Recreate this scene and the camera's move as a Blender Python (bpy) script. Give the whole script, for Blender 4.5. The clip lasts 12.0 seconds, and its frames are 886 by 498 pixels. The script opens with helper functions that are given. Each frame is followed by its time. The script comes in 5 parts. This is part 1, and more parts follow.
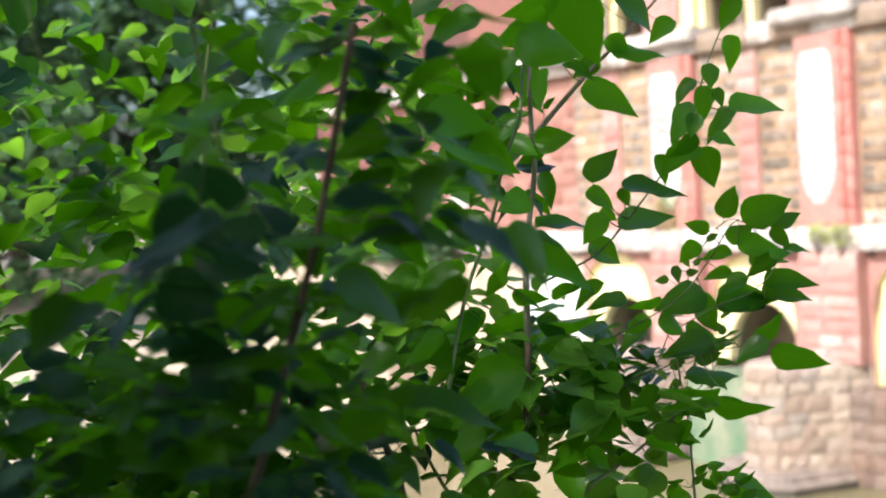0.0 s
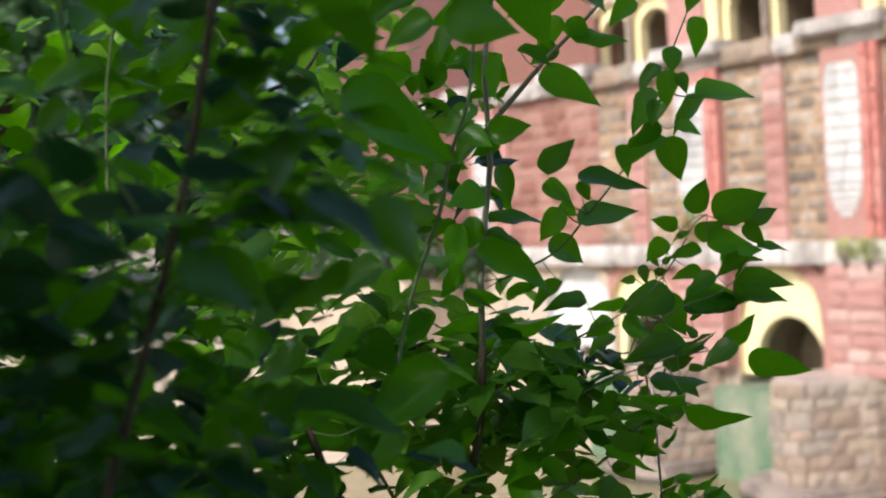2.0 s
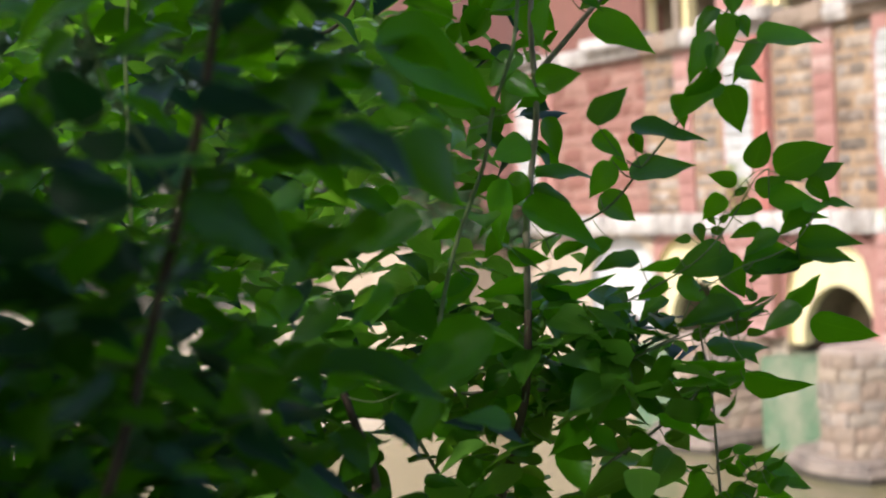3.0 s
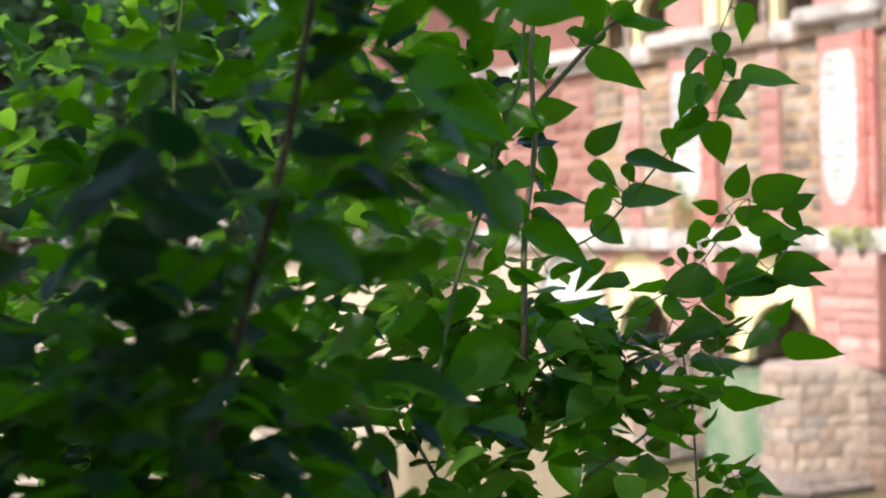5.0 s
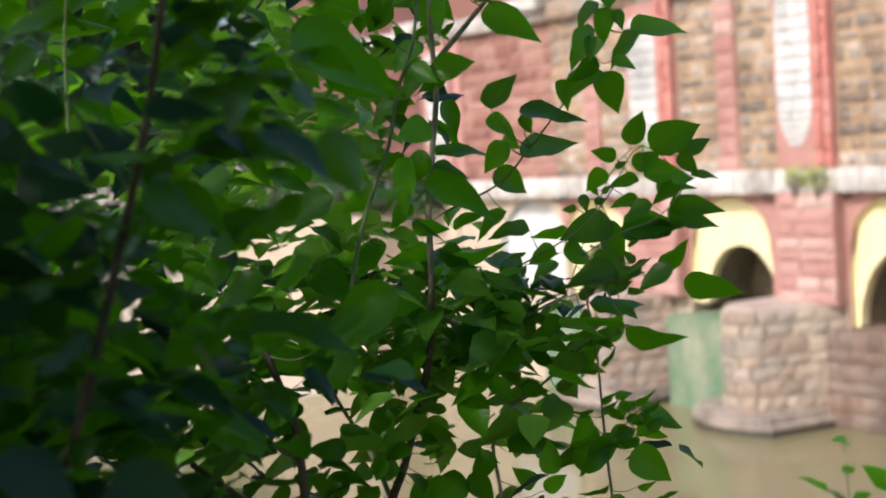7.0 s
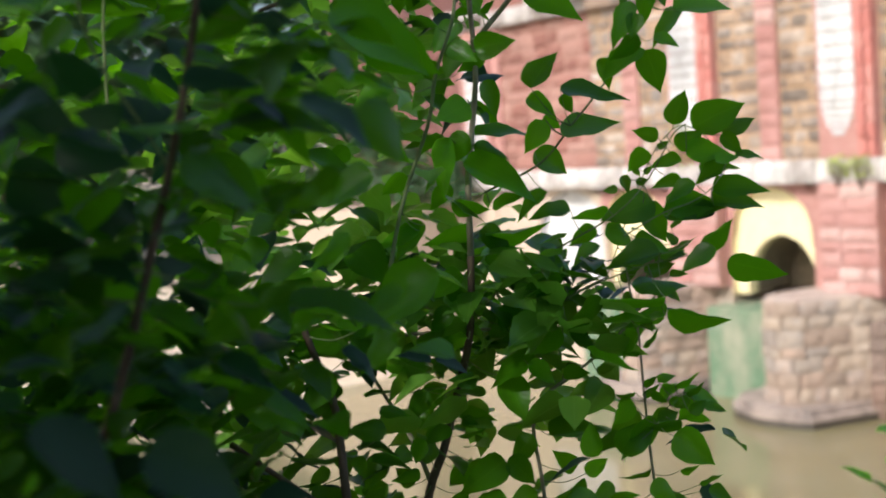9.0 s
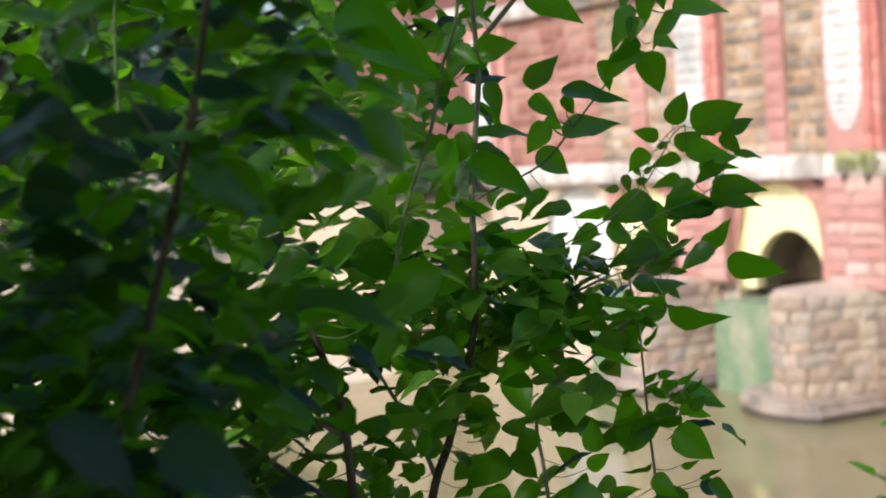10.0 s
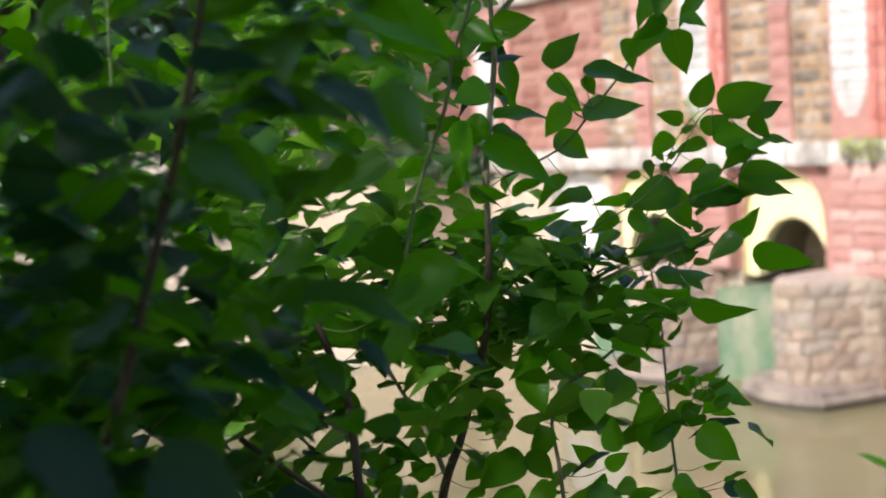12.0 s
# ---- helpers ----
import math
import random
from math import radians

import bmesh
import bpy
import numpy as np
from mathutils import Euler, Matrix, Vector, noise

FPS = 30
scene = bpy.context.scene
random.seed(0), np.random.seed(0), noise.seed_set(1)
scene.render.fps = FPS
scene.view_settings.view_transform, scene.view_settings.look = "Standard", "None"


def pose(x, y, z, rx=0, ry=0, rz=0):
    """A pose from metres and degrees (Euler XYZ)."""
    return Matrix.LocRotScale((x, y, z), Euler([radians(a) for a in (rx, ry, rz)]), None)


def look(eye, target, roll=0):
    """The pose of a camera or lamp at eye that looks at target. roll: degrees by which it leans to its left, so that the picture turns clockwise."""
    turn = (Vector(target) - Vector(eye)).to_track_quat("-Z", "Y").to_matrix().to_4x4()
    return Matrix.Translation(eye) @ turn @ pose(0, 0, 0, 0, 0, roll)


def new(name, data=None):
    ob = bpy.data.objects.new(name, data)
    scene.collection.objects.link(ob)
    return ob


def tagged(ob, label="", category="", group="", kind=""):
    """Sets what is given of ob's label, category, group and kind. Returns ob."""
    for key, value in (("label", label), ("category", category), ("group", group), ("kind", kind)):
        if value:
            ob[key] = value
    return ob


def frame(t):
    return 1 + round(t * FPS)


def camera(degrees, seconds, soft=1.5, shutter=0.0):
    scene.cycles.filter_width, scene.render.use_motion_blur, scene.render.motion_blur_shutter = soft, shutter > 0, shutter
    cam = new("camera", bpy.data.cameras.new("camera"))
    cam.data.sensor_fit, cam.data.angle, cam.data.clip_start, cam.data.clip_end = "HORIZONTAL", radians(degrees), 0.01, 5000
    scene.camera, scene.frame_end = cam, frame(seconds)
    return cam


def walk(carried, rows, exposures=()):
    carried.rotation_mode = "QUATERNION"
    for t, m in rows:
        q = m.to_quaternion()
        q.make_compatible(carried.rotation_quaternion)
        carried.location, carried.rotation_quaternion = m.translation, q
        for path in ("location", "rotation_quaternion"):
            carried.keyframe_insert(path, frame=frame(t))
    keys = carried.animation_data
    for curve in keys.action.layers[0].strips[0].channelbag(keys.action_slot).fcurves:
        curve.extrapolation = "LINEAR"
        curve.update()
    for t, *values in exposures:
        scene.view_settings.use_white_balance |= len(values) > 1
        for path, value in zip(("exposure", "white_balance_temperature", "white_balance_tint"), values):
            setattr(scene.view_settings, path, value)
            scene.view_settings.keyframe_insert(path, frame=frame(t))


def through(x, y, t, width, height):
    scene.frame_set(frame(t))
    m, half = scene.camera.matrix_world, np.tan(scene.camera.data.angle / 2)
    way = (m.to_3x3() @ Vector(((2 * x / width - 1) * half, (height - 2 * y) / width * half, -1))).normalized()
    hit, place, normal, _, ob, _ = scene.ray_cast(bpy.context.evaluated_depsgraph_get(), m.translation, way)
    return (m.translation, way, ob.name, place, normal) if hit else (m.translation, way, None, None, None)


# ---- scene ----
cam = camera(40, 12.0, soft=2.0)
cam.data.dof.use_dof = True
cam.data.dof.focus_distance = 1.36
cam.data.dof.aperture_fstop = 5.6
walk(cam, [
    (0, pose(-0.0706, -0.0322, 5.0238, 87.941, 0, 1.261) @ pose(0, 0, 0, 0, 0, -3.070)),
    (0.5, pose(-0.0422, 0.0170, 5.0029, 88.564, 0, 1.403) @ pose(0, 0, 0, 0, 0, -2.369)),
    (1, pose(-0.0204, 0.0085, 5.0042, 88.789, 0, 1.543) @ pose(0, 0, 0, 0, 0, -1.901)),
    (1.5, pose(-0.0130, 0.0073, 5.0108, 89.047, 0, 1.733) @ pose(0, 0, 0, 0, 0, -2.327)),
    (2, pose(0.0088, 0.0510, 4.9980, 88.724, 0, 2.542) @ pose(0, 0, 0, 0, 0, -3.140)),
    (2.5, pose(0.0146, 0.0911, 4.9823, 87.563, 0, 3.845) @ pose(0, 0, 0, 0, 0, -4.122)),
    (3, pose(0.0056, 0.1188, 4.9840, 87.412, 0, 4.685) @ pose(0, 0, 0, 0, 0, -3.222)),
    (4.8, pose(-0.0457, 0.0326, 4.9982, 88.080, 0, 2.861) @ pose(0, 0, 0, 0, 0, -3.005)),
    (5, pose(-0.0466, 0.0329, 4.9988, 87.793, 0, 2.155) @ pose(0, 0, 0, 0, 0, -2.064)),
    (5.5, pose(-0.0274, 0.0441, 5.0020, 87.889, 0, 1.746) @ pose(0, 0, 0, 0, 0, -2.695)),
    (6, pose(-0.0155, 0.0062, 5.0039, 87.794, 0, 0.313) @ pose(0, 0, 0, 0, 0, -2.288)),
    (6.5, pose(0.0000, -0.0014, 5.0004, 87.300, 0, 0.000) @ pose(0, 0, 0, 0, 0, -3.000)),
    (7, pose(0.0172, -0.0069, 4.9970, 85.507, 0, 0.622) @ pose(0, 0, 0, 0, 0, -3.888)),
    (9, pose(0.0150, 0.0031, 4.9852, 85.230, 0, 2.465) @ pose(0, 0, 0, 0, 0, -4.113)),
    (9.5, pose(0.0115, -0.0163, 4.9904, 85.134, 0, 2.681) @ pose(0, 0, 0, 0, 0, -4.330)),
    (10, pose(0.0196, -0.0211, 4.9911, 85.040, 0, 2.809) @ pose(0, 0, 0, 0, 0, -4.298)),
    (10.5, pose(0.0236, -0.0256, 4.9856, 84.804, 0, 2.852) @ pose(0, 0, 0, 0, 0, -4.031)),
    (11, pose(0.0216, -0.0136, 4.9857, 84.703, 0, 2.879) @ pose(0, 0, 0, 0, 0, -4.306)),
    (11.5, pose(0.0121, 0.0129, 4.9871, 84.480, 0, 2.913) @ pose(0, 0, 0, 0, 0, -4.058)),
    (12, pose(0.0055, 0.0470, 4.9894, 84.321, 0, 2.951) @ pose(0, 0, 0, 0, 0, -3.930)),
], exposures=[(0, 0.95), (1.0, 0.7), (1.5, 0.5), (2.2, 0.33), (3.0, 0.35), (5.0, 0.6), (6.0, 0.48), (6.5, 0.4), (7.2, 0.37), (9.0, 0.45), (12, 0.5)])

# ---- light ----
SUN_ELEV, SUN_AZ = 41, 222  # degrees; azimuth clockwise from +y
world = bpy.data.worlds.new("sky")
scene.world = world
world.use_nodes = True
wn = world.node_tree
sky = wn.nodes.new("ShaderNodeTexSky")
sky.sky_type, sky.sun_disc = "NISHITA", False
sky.sun_elevation, sky.sun_rotation = radians(SUN_ELEV), radians(SUN_AZ)
sky.dust_density = 3.0
wn.links.new(sky.outputs[0], wn.nodes["Background"].inputs[0])
wn.nodes["Background"].inputs[1].default_value = 0.165
sun = new("sun", bpy.data.lights.new("sun", "SUN"))
sun.data.energy, sun.data.angle, sun.data.color = 3.12, radians(4), (1.0, 0.965, 0.92)
_se, _sa = radians(SUN_ELEV), radians(SUN_AZ)
sun.matrix_world = look(
    (40 * math.sin(_sa) * math.cos(_se), 40 * math.cos(_sa) * math.cos(_se), 40 * math.sin(_se)), (0, 0, 0))


# ---- materials ----
def material(name, rough=0.8, metal=0.0):
    m = bpy.data.materials.new(name)
    m.use_nodes = True
    b = m.node_tree.nodes["Principled BSDF"]
    b.inputs["Roughness"].default_value = rough
    b.inputs["Metallic"].default_value = metal
    return m, m.node_tree, b


def noise_node(t, scale, detail=6.0, rough=0.6, coord=None, stretch=None):
    n = t.nodes.new("ShaderNodeTexNoise")
    n.inputs["Scale"].default_value = scale
    n.inputs["Detail"].default_value = detail
    n.inputs["Roughness"].default_value = rough
    geo = t.nodes.new("ShaderNodeNewGeometry")
    src = coord or geo.outputs["Position"]
    if stretch:
        mp = t.nodes.new("ShaderNodeMapping")
        mp.inputs["Scale"].default_value = stretch
        t.links.new(src, mp.inputs["Vector"])
        src = mp.outputs["Vector"]
    t.links.new(src, n.inputs["Vector"])
    return n.outputs["Fac"]


def ramp(t, fac, stops):
    r = t.nodes.new("ShaderNodeValToRGB")
    r.color_ramp.elements.remove(r.color_ramp.elements[1])
    r.color_ramp.elements[0].position, r.color_ramp.elements[0].color = stops[0][0], (*stops[0][1], 1)
    for pos, col in stops[1:]:
        r.color_ramp.elements.new(pos).color = (*col, 1)
    t.links.new(fac, r.inputs["Fac"])
    return r.outputs["Color"]


def mix(t, fac, a, b, mode="MIX"):
    n = t.nodes.new("ShaderNodeMix")
    n.data_type, n.blend_type = "RGBA", mode
    for sock, val in ((n.inputs[0], fac), (n.inputs[6], a), (n.inputs[7], b)):
        if isinstance(val, (int, float)):
            sock.default_value = val
        elif isinstance(val, tuple):
            sock.default_value = (*val, 1)
        else:
            t.links.new(val, sock)
    return n.outputs[2]


def bump(t, b, fac, strength, distance=0.02):
    n = t.nodes.new("ShaderNodeBump")
    n.inputs["Strength"].default_value, n.inputs["Distance"].default_value = strength, distance
    t.links.new(fac, n.inputs["Height"])
    t.links.new(n.outputs[0], b.inputs["Normal"])


def masonry(name, stops, stain, stain_amount=0.5, rough=0.88, per_piece=True):
    """Weathered stone or painted masonry: piece by piece tone, grain and drip stains."""
    m, t, b = material(name, rough)
    grain = noise_node(t, 9.0)
    if per_piece:
        info = t.nodes.new("ShaderNodeObjectInfo")
        add = t.nodes.new("ShaderNodeMath")
        add.operation = "MULTIPLY_ADD"
        t.links.new(info.outputs["Random"], add.inputs[0])
        add.inputs[1].default_value = 0.62
        half = t.nodes.new("ShaderNodeMath")
        half.operation = "MULTIPLY"
        t.links.new(grain, half.inputs[0])
        half.inputs[1].default_value = 0.38
        t.links.new(half.outputs[0], add.inputs[2])
        fac = add.outputs[0]
    else:
        fac = grain
    col = ramp(t, fac, stops)
    blotch = ramp(t, noise_node(t, 1.3, 8, 0.7, stretch=(1, 1, 0.45)),
                  [(0.45, (0, 0, 0)), (0.68, (stain_amount,) * 3)])
    col = mix(t, blotch, col, stain)
    t.links.new(col, b.inputs["Base Color"])
    bump(t, b, noise_node(t, 28.0, 8), 0.5, 0.02)
    return m


STONE = masonry("rough_stone", [(0.1, (0.08, 0.065, 0.055)), (0.24, (0.2, 0.16, 0.13)), (0.36, (0.46, 0.37, 0.3)), (0.46, (0.22, 0.195, 0.18)),
                                (0.6, (0.42, 0.29, 0.19)), (0.72, (0.19, 0.14, 0.11)), (0.86, (0.66, 0.58, 0.52))], (0.09, 0.068, 0.058), 0.6)
# brown stone with the shade of the right-hand weir wall in its colour
BROWN_STONE = masonry("stained_brown_stone", [(0.1, (0.13, 0.085, 0.065)), (0.4, (0.24, 0.16, 0.125)), (0.65, (0.2, 0.15, 0.125)), (0.9, (0.33, 0.23, 0.185))],
                      (0.08, 0.058, 0.05), 0.7)
PALE_STONE = masonry("pale_pier_stone", [(0.08, (0.22, 0.165, 0.13)), (0.26, (0.34, 0.26, 0.205)), (0.42, (0.42, 0.3, 0.235)), (0.56, (0.34, 0.3, 0.27)),
                                         (0.72, (0.46, 0.36, 0.275)), (0.9, (0.52, 0.44, 0.375))], (0.15, 0.115, 0.09), 0.6)
PIER_TOP = masonry("pale_pier_coping", [(0.3, (0.4, 0.31, 0.27)), (0.7, (0.5, 0.42, 0.37))], (0.28, 0.22, 0.19), 0.6, per_piece=False)
APRON = masonry("weathered_apron_stone", [(0.3, (0.27, 0.215, 0.185)), (0.7, (0.4, 0.33, 0.29))], (0.1, 0.085, 0.08), 0.85, per_piece=False)
DAMP = masonry("damp_dark_stone", [(0.3, (0.05, 0.042, 0.035)), (0.7, (0.09, 0.075, 0.06))], (0.03, 0.03, 0.025), 0.6, rough=0.4, per_piece=False)
MORTAR = masonry("mortar", [(0.3, (0.4, 0.25, 0.145)), (0.7, (0.55, 0.36, 0.215))], (0.15, 0.095, 0.065), 0.5, per_piece=False)
RED = masonry("faded_red_paint", [(0.1, (0.36, 0.175, 0.155)), (0.5, (0.455, 0.25, 0.225)), (0.9, (0.53, 0.385, 0.35))],
              (0.3, 0.13, 0.11), 0.6)
RED_FLAT = masonry("faded_red_wall_paint", [(0.3, (0.4, 0.185, 0.165)), (0.7, (0.47, 0.27, 0.24))], (0.33, 0.165, 0.135), 0.6,
                   per_piece=False)
STRIP_RED = masonry("red_pilaster_paint", [(0.1, (0.46, 0.16, 0.135)), (0.5, (0.53, 0.2, 0.17)), (0.9, (0.57, 0.29, 0.25))], (0.3, 0.12, 0.1), 0.45)
YELLOW = masonry("yellow_limewash", [(0.3, (0.77, 0.67, 0.38)), (0.7, (0.82, 0.74, 0.47))], (0.66, 0.55, 0.32), 0.4,
                 per_piece=False)
OLD_RED = masonry("old_red_sandstone", [(0.1, (0.17, 0.075, 0.06)), (0.45, (0.28, 0.125, 0.1)), (0.9, (0.4, 0.24, 0.2))],
                  (0.19, 0.1, 0.08), 0.6)
DARK_RED = masonry("stained_maroon_sandstone", [(0.1, (0.12, 0.05, 0.045)), (0.5, (0.18, 0.075, 0.065)), (0.9, (0.24, 0.11, 0.095))],
                   (0.09, 0.06, 0.055), 0.6)
WHITE = masonry("white_limewash", [(0.3, (0.54, 0.54, 0.55)), (0.7, (0.66, 0.66, 0.66))], (0.22, 0.21, 0.21), 0.6,
                per_piece=False)
LEDGE = masonry("weathered_pale_ledge", [(0.1, (0.42, 0.38, 0.36)), (0.5, (0.56, 0.52, 0.5)), (0.9, (0.7, 0.67, 0.66))],
                (0.2, 0.17, 0.15), 0.85)
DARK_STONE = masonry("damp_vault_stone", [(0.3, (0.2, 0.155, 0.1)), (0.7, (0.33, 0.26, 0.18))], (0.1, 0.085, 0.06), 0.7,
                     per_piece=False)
ALGAE = masonry("algae_covered_wall", [(0.3, (0.075, 0.15, 0.085)), (0.7, (0.13, 0.22, 0.135))], (0.33, 0.32, 0.24), 0.85,
                per_piece=False)
SAND = masonry("dry_sandy_bank", [(0.3, (0.52, 0.43, 0.32)), (0.7, (0.62, 0.53, 0.42))], (0.38, 0.3, 0.21), 0.5,
               per_piece=False)
BEIGE = masonry("beige_plaster", [(0.3, (0.46, 0.365, 0.285)), (0.7, (0.55, 0.455, 0.365))], (0.34, 0.27, 0.22), 0.5,
                per_piece=False)


def calc(t, op, a, c=None):
    n = t.nodes.new("ShaderNodeMath")
    n.operation = op
    for sock, val in zip(n.inputs, (a, c)):
        if isinstance(val, (int, float)):
            sock.default_value = val
        elif val is not None:
            t.links.new(val, sock)
    return n.outputs[0]


def veins(t, col, pale):
    """Side veins that leave the midrib slantwise, in the leaf's own measure."""
    xyz = t.nodes.new("ShaderNodeSeparateXYZ")
    t.links.new(t.nodes.new("ShaderNodeTexCoord").outputs["Object"], xyz.inputs[0])
    slant = calc(t, "SUBTRACT", xyz.outputs["X"], calc(t, "MULTIPLY", calc(t, "ABSOLUTE", xyz.outputs["Y"]), 0.85))
    wave = calc(t, "ABSOLUTE", calc(t, "SINE", calc(t, "MULTIPLY", slant, 26.0)))
    vein = ramp(t, wave, [(0.0, (1, 1, 1)), (0.2, (0, 0, 0))])
    return mix(t, calc(t, "MULTIPLY", vein, 0.13), col, pale), wave


def leaf_material(name, dark, light, through, rough=0.3, island=False, sheen_from=0.8):
    """Thin leaf: glossy upper skin, light shining through, pale midrib, tone leaf by leaf."""
    m, t, b = material(name, rough)
    if island:
        rnd = t.nodes.new("ShaderNodeNewGeometry").outputs["Random Per Island"]
    else:
        rnd = t.nodes.new("ShaderNodeObjectInfo").outputs["Random"]
    # bluish sheen of the sky, put into the colour of some leaves
    sheen_low, sheen_high = (0.024, 0.06, 0.045), (0.042, 0.092, 0.075)
    stops = [(0.0, dark), (0.6, light), (sheen_from, tuple(c * 1.35 for c in light))]
    col = ramp(t, rnd, stops + ([(sheen_from + 0.01, sheen_low), (1.0, sheen_high)] if sheen_from < 0.95 else []))
    col = mix(t, 0.15, col, ramp(t, noise_node(t, 60.0, 4), [(0.3, tuple(c * 0.75 for c in dark)), (0.7, light)]))
    t.links.new(ramp(t, noise_node(t, 7.0, 1), [(0.45, (0.1,) * 3), (0.62, (0.7,) * 3)]), b.inputs["Specular IOR Level"])
    rib = t.nodes.new("ShaderNodeAttribute")
    rib.attribute_name = "rib"
    col = mix(t, ramp(t, rib.outputs["Fac"], [(0.9, (0, 0, 0)), (0.97, (0.3, 0.3, 0.3))]), col,
              (light[0] * 2.5, light[1] * 1.7, light[2] * 3))
    if not island:
        col, relief = veins(t, col, tuple(c * 1.6 for c in light))
        bump(t, b, relief, 0.12, 0.0006)
    else:
        bump(t, b, noise_node(t, 160.0, 3), 0.15, 0.002)
    t.links.new(col, b.inputs["Base Color"])
    tr = t.nodes.new("ShaderNodeBsdfTranslucent")
    passing = [(0.0, tuple(c * 0.65 for c in through)), (sheen_from, through)]
    t.links.new(ramp(t, rnd, passing + ([(sheen_from + 0.01, (0.03, 0.09, 0.045))] if sheen_from < 0.95 else [])), tr.inputs["Color"])
    ms = t.nodes.new("ShaderNodeMixShader")
    ms.inputs[0].default_value = 0.48
    t.links.new(b.outputs[0], ms.inputs[1])
    t.links.new(tr.outputs[0], ms.inputs[2])
    t.links.new(ms.outputs[0], t.nodes["Material Output"].inputs["Surface"])
    return m


LEAF = leaf_material("green_leaf", (0.016, 0.075, 0.003), (0.052, 0.19, 0.006), (0.22, 0.66, 0.006), sheen_from=0.98)
# darker than LEAF: the shrub's inner shade is partly put into the colour
LEAF_MASS = leaf_material("green_leaf_mass", (0.009, 0.04, 0.002), (0.033, 0.12, 0.004), (0.17, 0.52, 0.003), island=True, sheen_from=0.8)
# paler for young leaves, and for sunlight on far ones put into the colour
YOUNG_LIT_LEAF = leaf_material("young_leaf", (0.05, 0.16, 0.012), (0.14, 0.32, 0.045), (0.36, 0.75, 0.05), island=True, sheen_from=0.98)
YOUNG_SINGLE = leaf_material("young_single_leaf", (0.04, 0.14, 0.01), (0.08, 0.23, 0.02), (0.2, 0.45, 0.02), sheen_from=0.98)
FAR_LEAF = leaf_material("far_leaf", (0.06, 0.14, 0.07), (0.13, 0.23, 0.125), (0.13, 0.27, 0.09), 0.6, island=True, sheen_from=0.98)
WEED_LEAF = leaf_material("yellow_green_weed", (0.34, 0.42, 0.12), (0.5, 0.56, 0.2), (0.5, 0.6, 0.16), 0.6, island=True, sheen_from=0.98)
# darkened copy of the leaf: shade on the near left leaves as colour
SHADED_LEAF = leaf_material("deep_green_old_leaf", (0.008, 0.036, 0.012), (0.016, 0.06, 0.02), (0.03, 0.14, 0.02), 0.55, sheen_from=0.98)
# dark bluish leaf: sky sheen on shaded leaves put into the colour
SKY_SHEEN_LEAF = leaf_material("bluish_green_leaf", (0.022, 0.062, 0.036), (0.034, 0.083, 0.05), (0.035, 0.12, 0.035), sheen_from=0.98)


def bark_material(name, a, c):
    m, t, b = material(name, 0.85)
    t.links.new(ramp(t, noise_node(t, 90.0, 6, stretch=(1, 1, 0.25)), [(0.3, a), (0.7, c)]), b.inputs["Base Color"])
    bump(t, b, noise_node(t, 220.0, 5, stretch=(1, 1, 0.3)), 0.4, 0.001)
    return m


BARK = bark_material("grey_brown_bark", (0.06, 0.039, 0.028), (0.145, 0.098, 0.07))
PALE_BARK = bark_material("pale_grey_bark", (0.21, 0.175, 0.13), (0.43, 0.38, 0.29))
SHOOT = bark_material("pale_green_shoot", (0.12, 0.17, 0.06), (0.22, 0.28, 0.12))


def water_material():
    m, t, b = material("murky_water", 0.08)
    t.links.new(ramp(t, noise_node(t, 0.25, 3), [(0.3, (0.18, 0.16, 0.088)), (0.7, (0.222, 0.194, 0.106))]), b.inputs["Base Color"])
    b.inputs["IOR"].default_value = 1.5
    bump(t, b, noise_node(t, 3.0, 2, 0.5, stretch=(0.3, 1, 1)), 0.1, 0.03)
    return m


WATER = water_material()


def ground_material():
    m, t, b = material("bank_soil", 0.95)
    t.links.new(ramp(t, noise_node(t, 2.0, 8), [(0.3, (0.05, 0.05, 0.025)), (0.55, (0.085, 0.07, 0.042)), (0.75, (0.04, 0.07, 0.02))]),
                b.inputs["Base Color"])
    bump(t, b, noise_node(t, 12.0, 8), 0.6, 0.04)
    return m


SOIL = ground_material()


# ---- helpers for building ----
def part(name, bm, mat, parent=None, label="", smooth=False):
    me = bpy.data.meshes.new(name)
    bmesh.ops.recalc_face_normals(bm, faces=bm.faces)
    bm.to_mesh(me)
    bm.free()
    me.materials.append(mat)
    if smooth:
        me.shade_smooth()
    ob = new(name, me)
    ob.parent = parent
    if label:
        tagged(ob, label)
    return ob


def piece(name, mesh, parent, loc, scale=(1, 1, 1), turn=0.0):
    ob = new(name, mesh)
    ob.parent = parent
    ob.location, ob.scale = loc, scale
    ob.rotation_euler = (0, 0, turn)
    return ob


def box(bm, u0, u1, y0, y1, z0, z1, bevel=0.0):
    """A box into bm; with bevel its edges are rounded off."""
    r = bmesh.ops.create_cube(bm, size=1.0)
    vs = r["verts"]
    for v in vs:
        v.co = ((u0 + u1) / 2 + v.co.x * (u1 - u0), (y0 + y1) / 2 + v.co.y * (y1 - y0), (z0 + z1) / 2 + v.co.z * (z1 - z0))
    if bevel:
        es = list({e for v in vs for e in v.link_edges})
        bmesh.ops.bevel(bm, geom=es, offset=bevel, segments=2, affect="EDGES")
    return bm


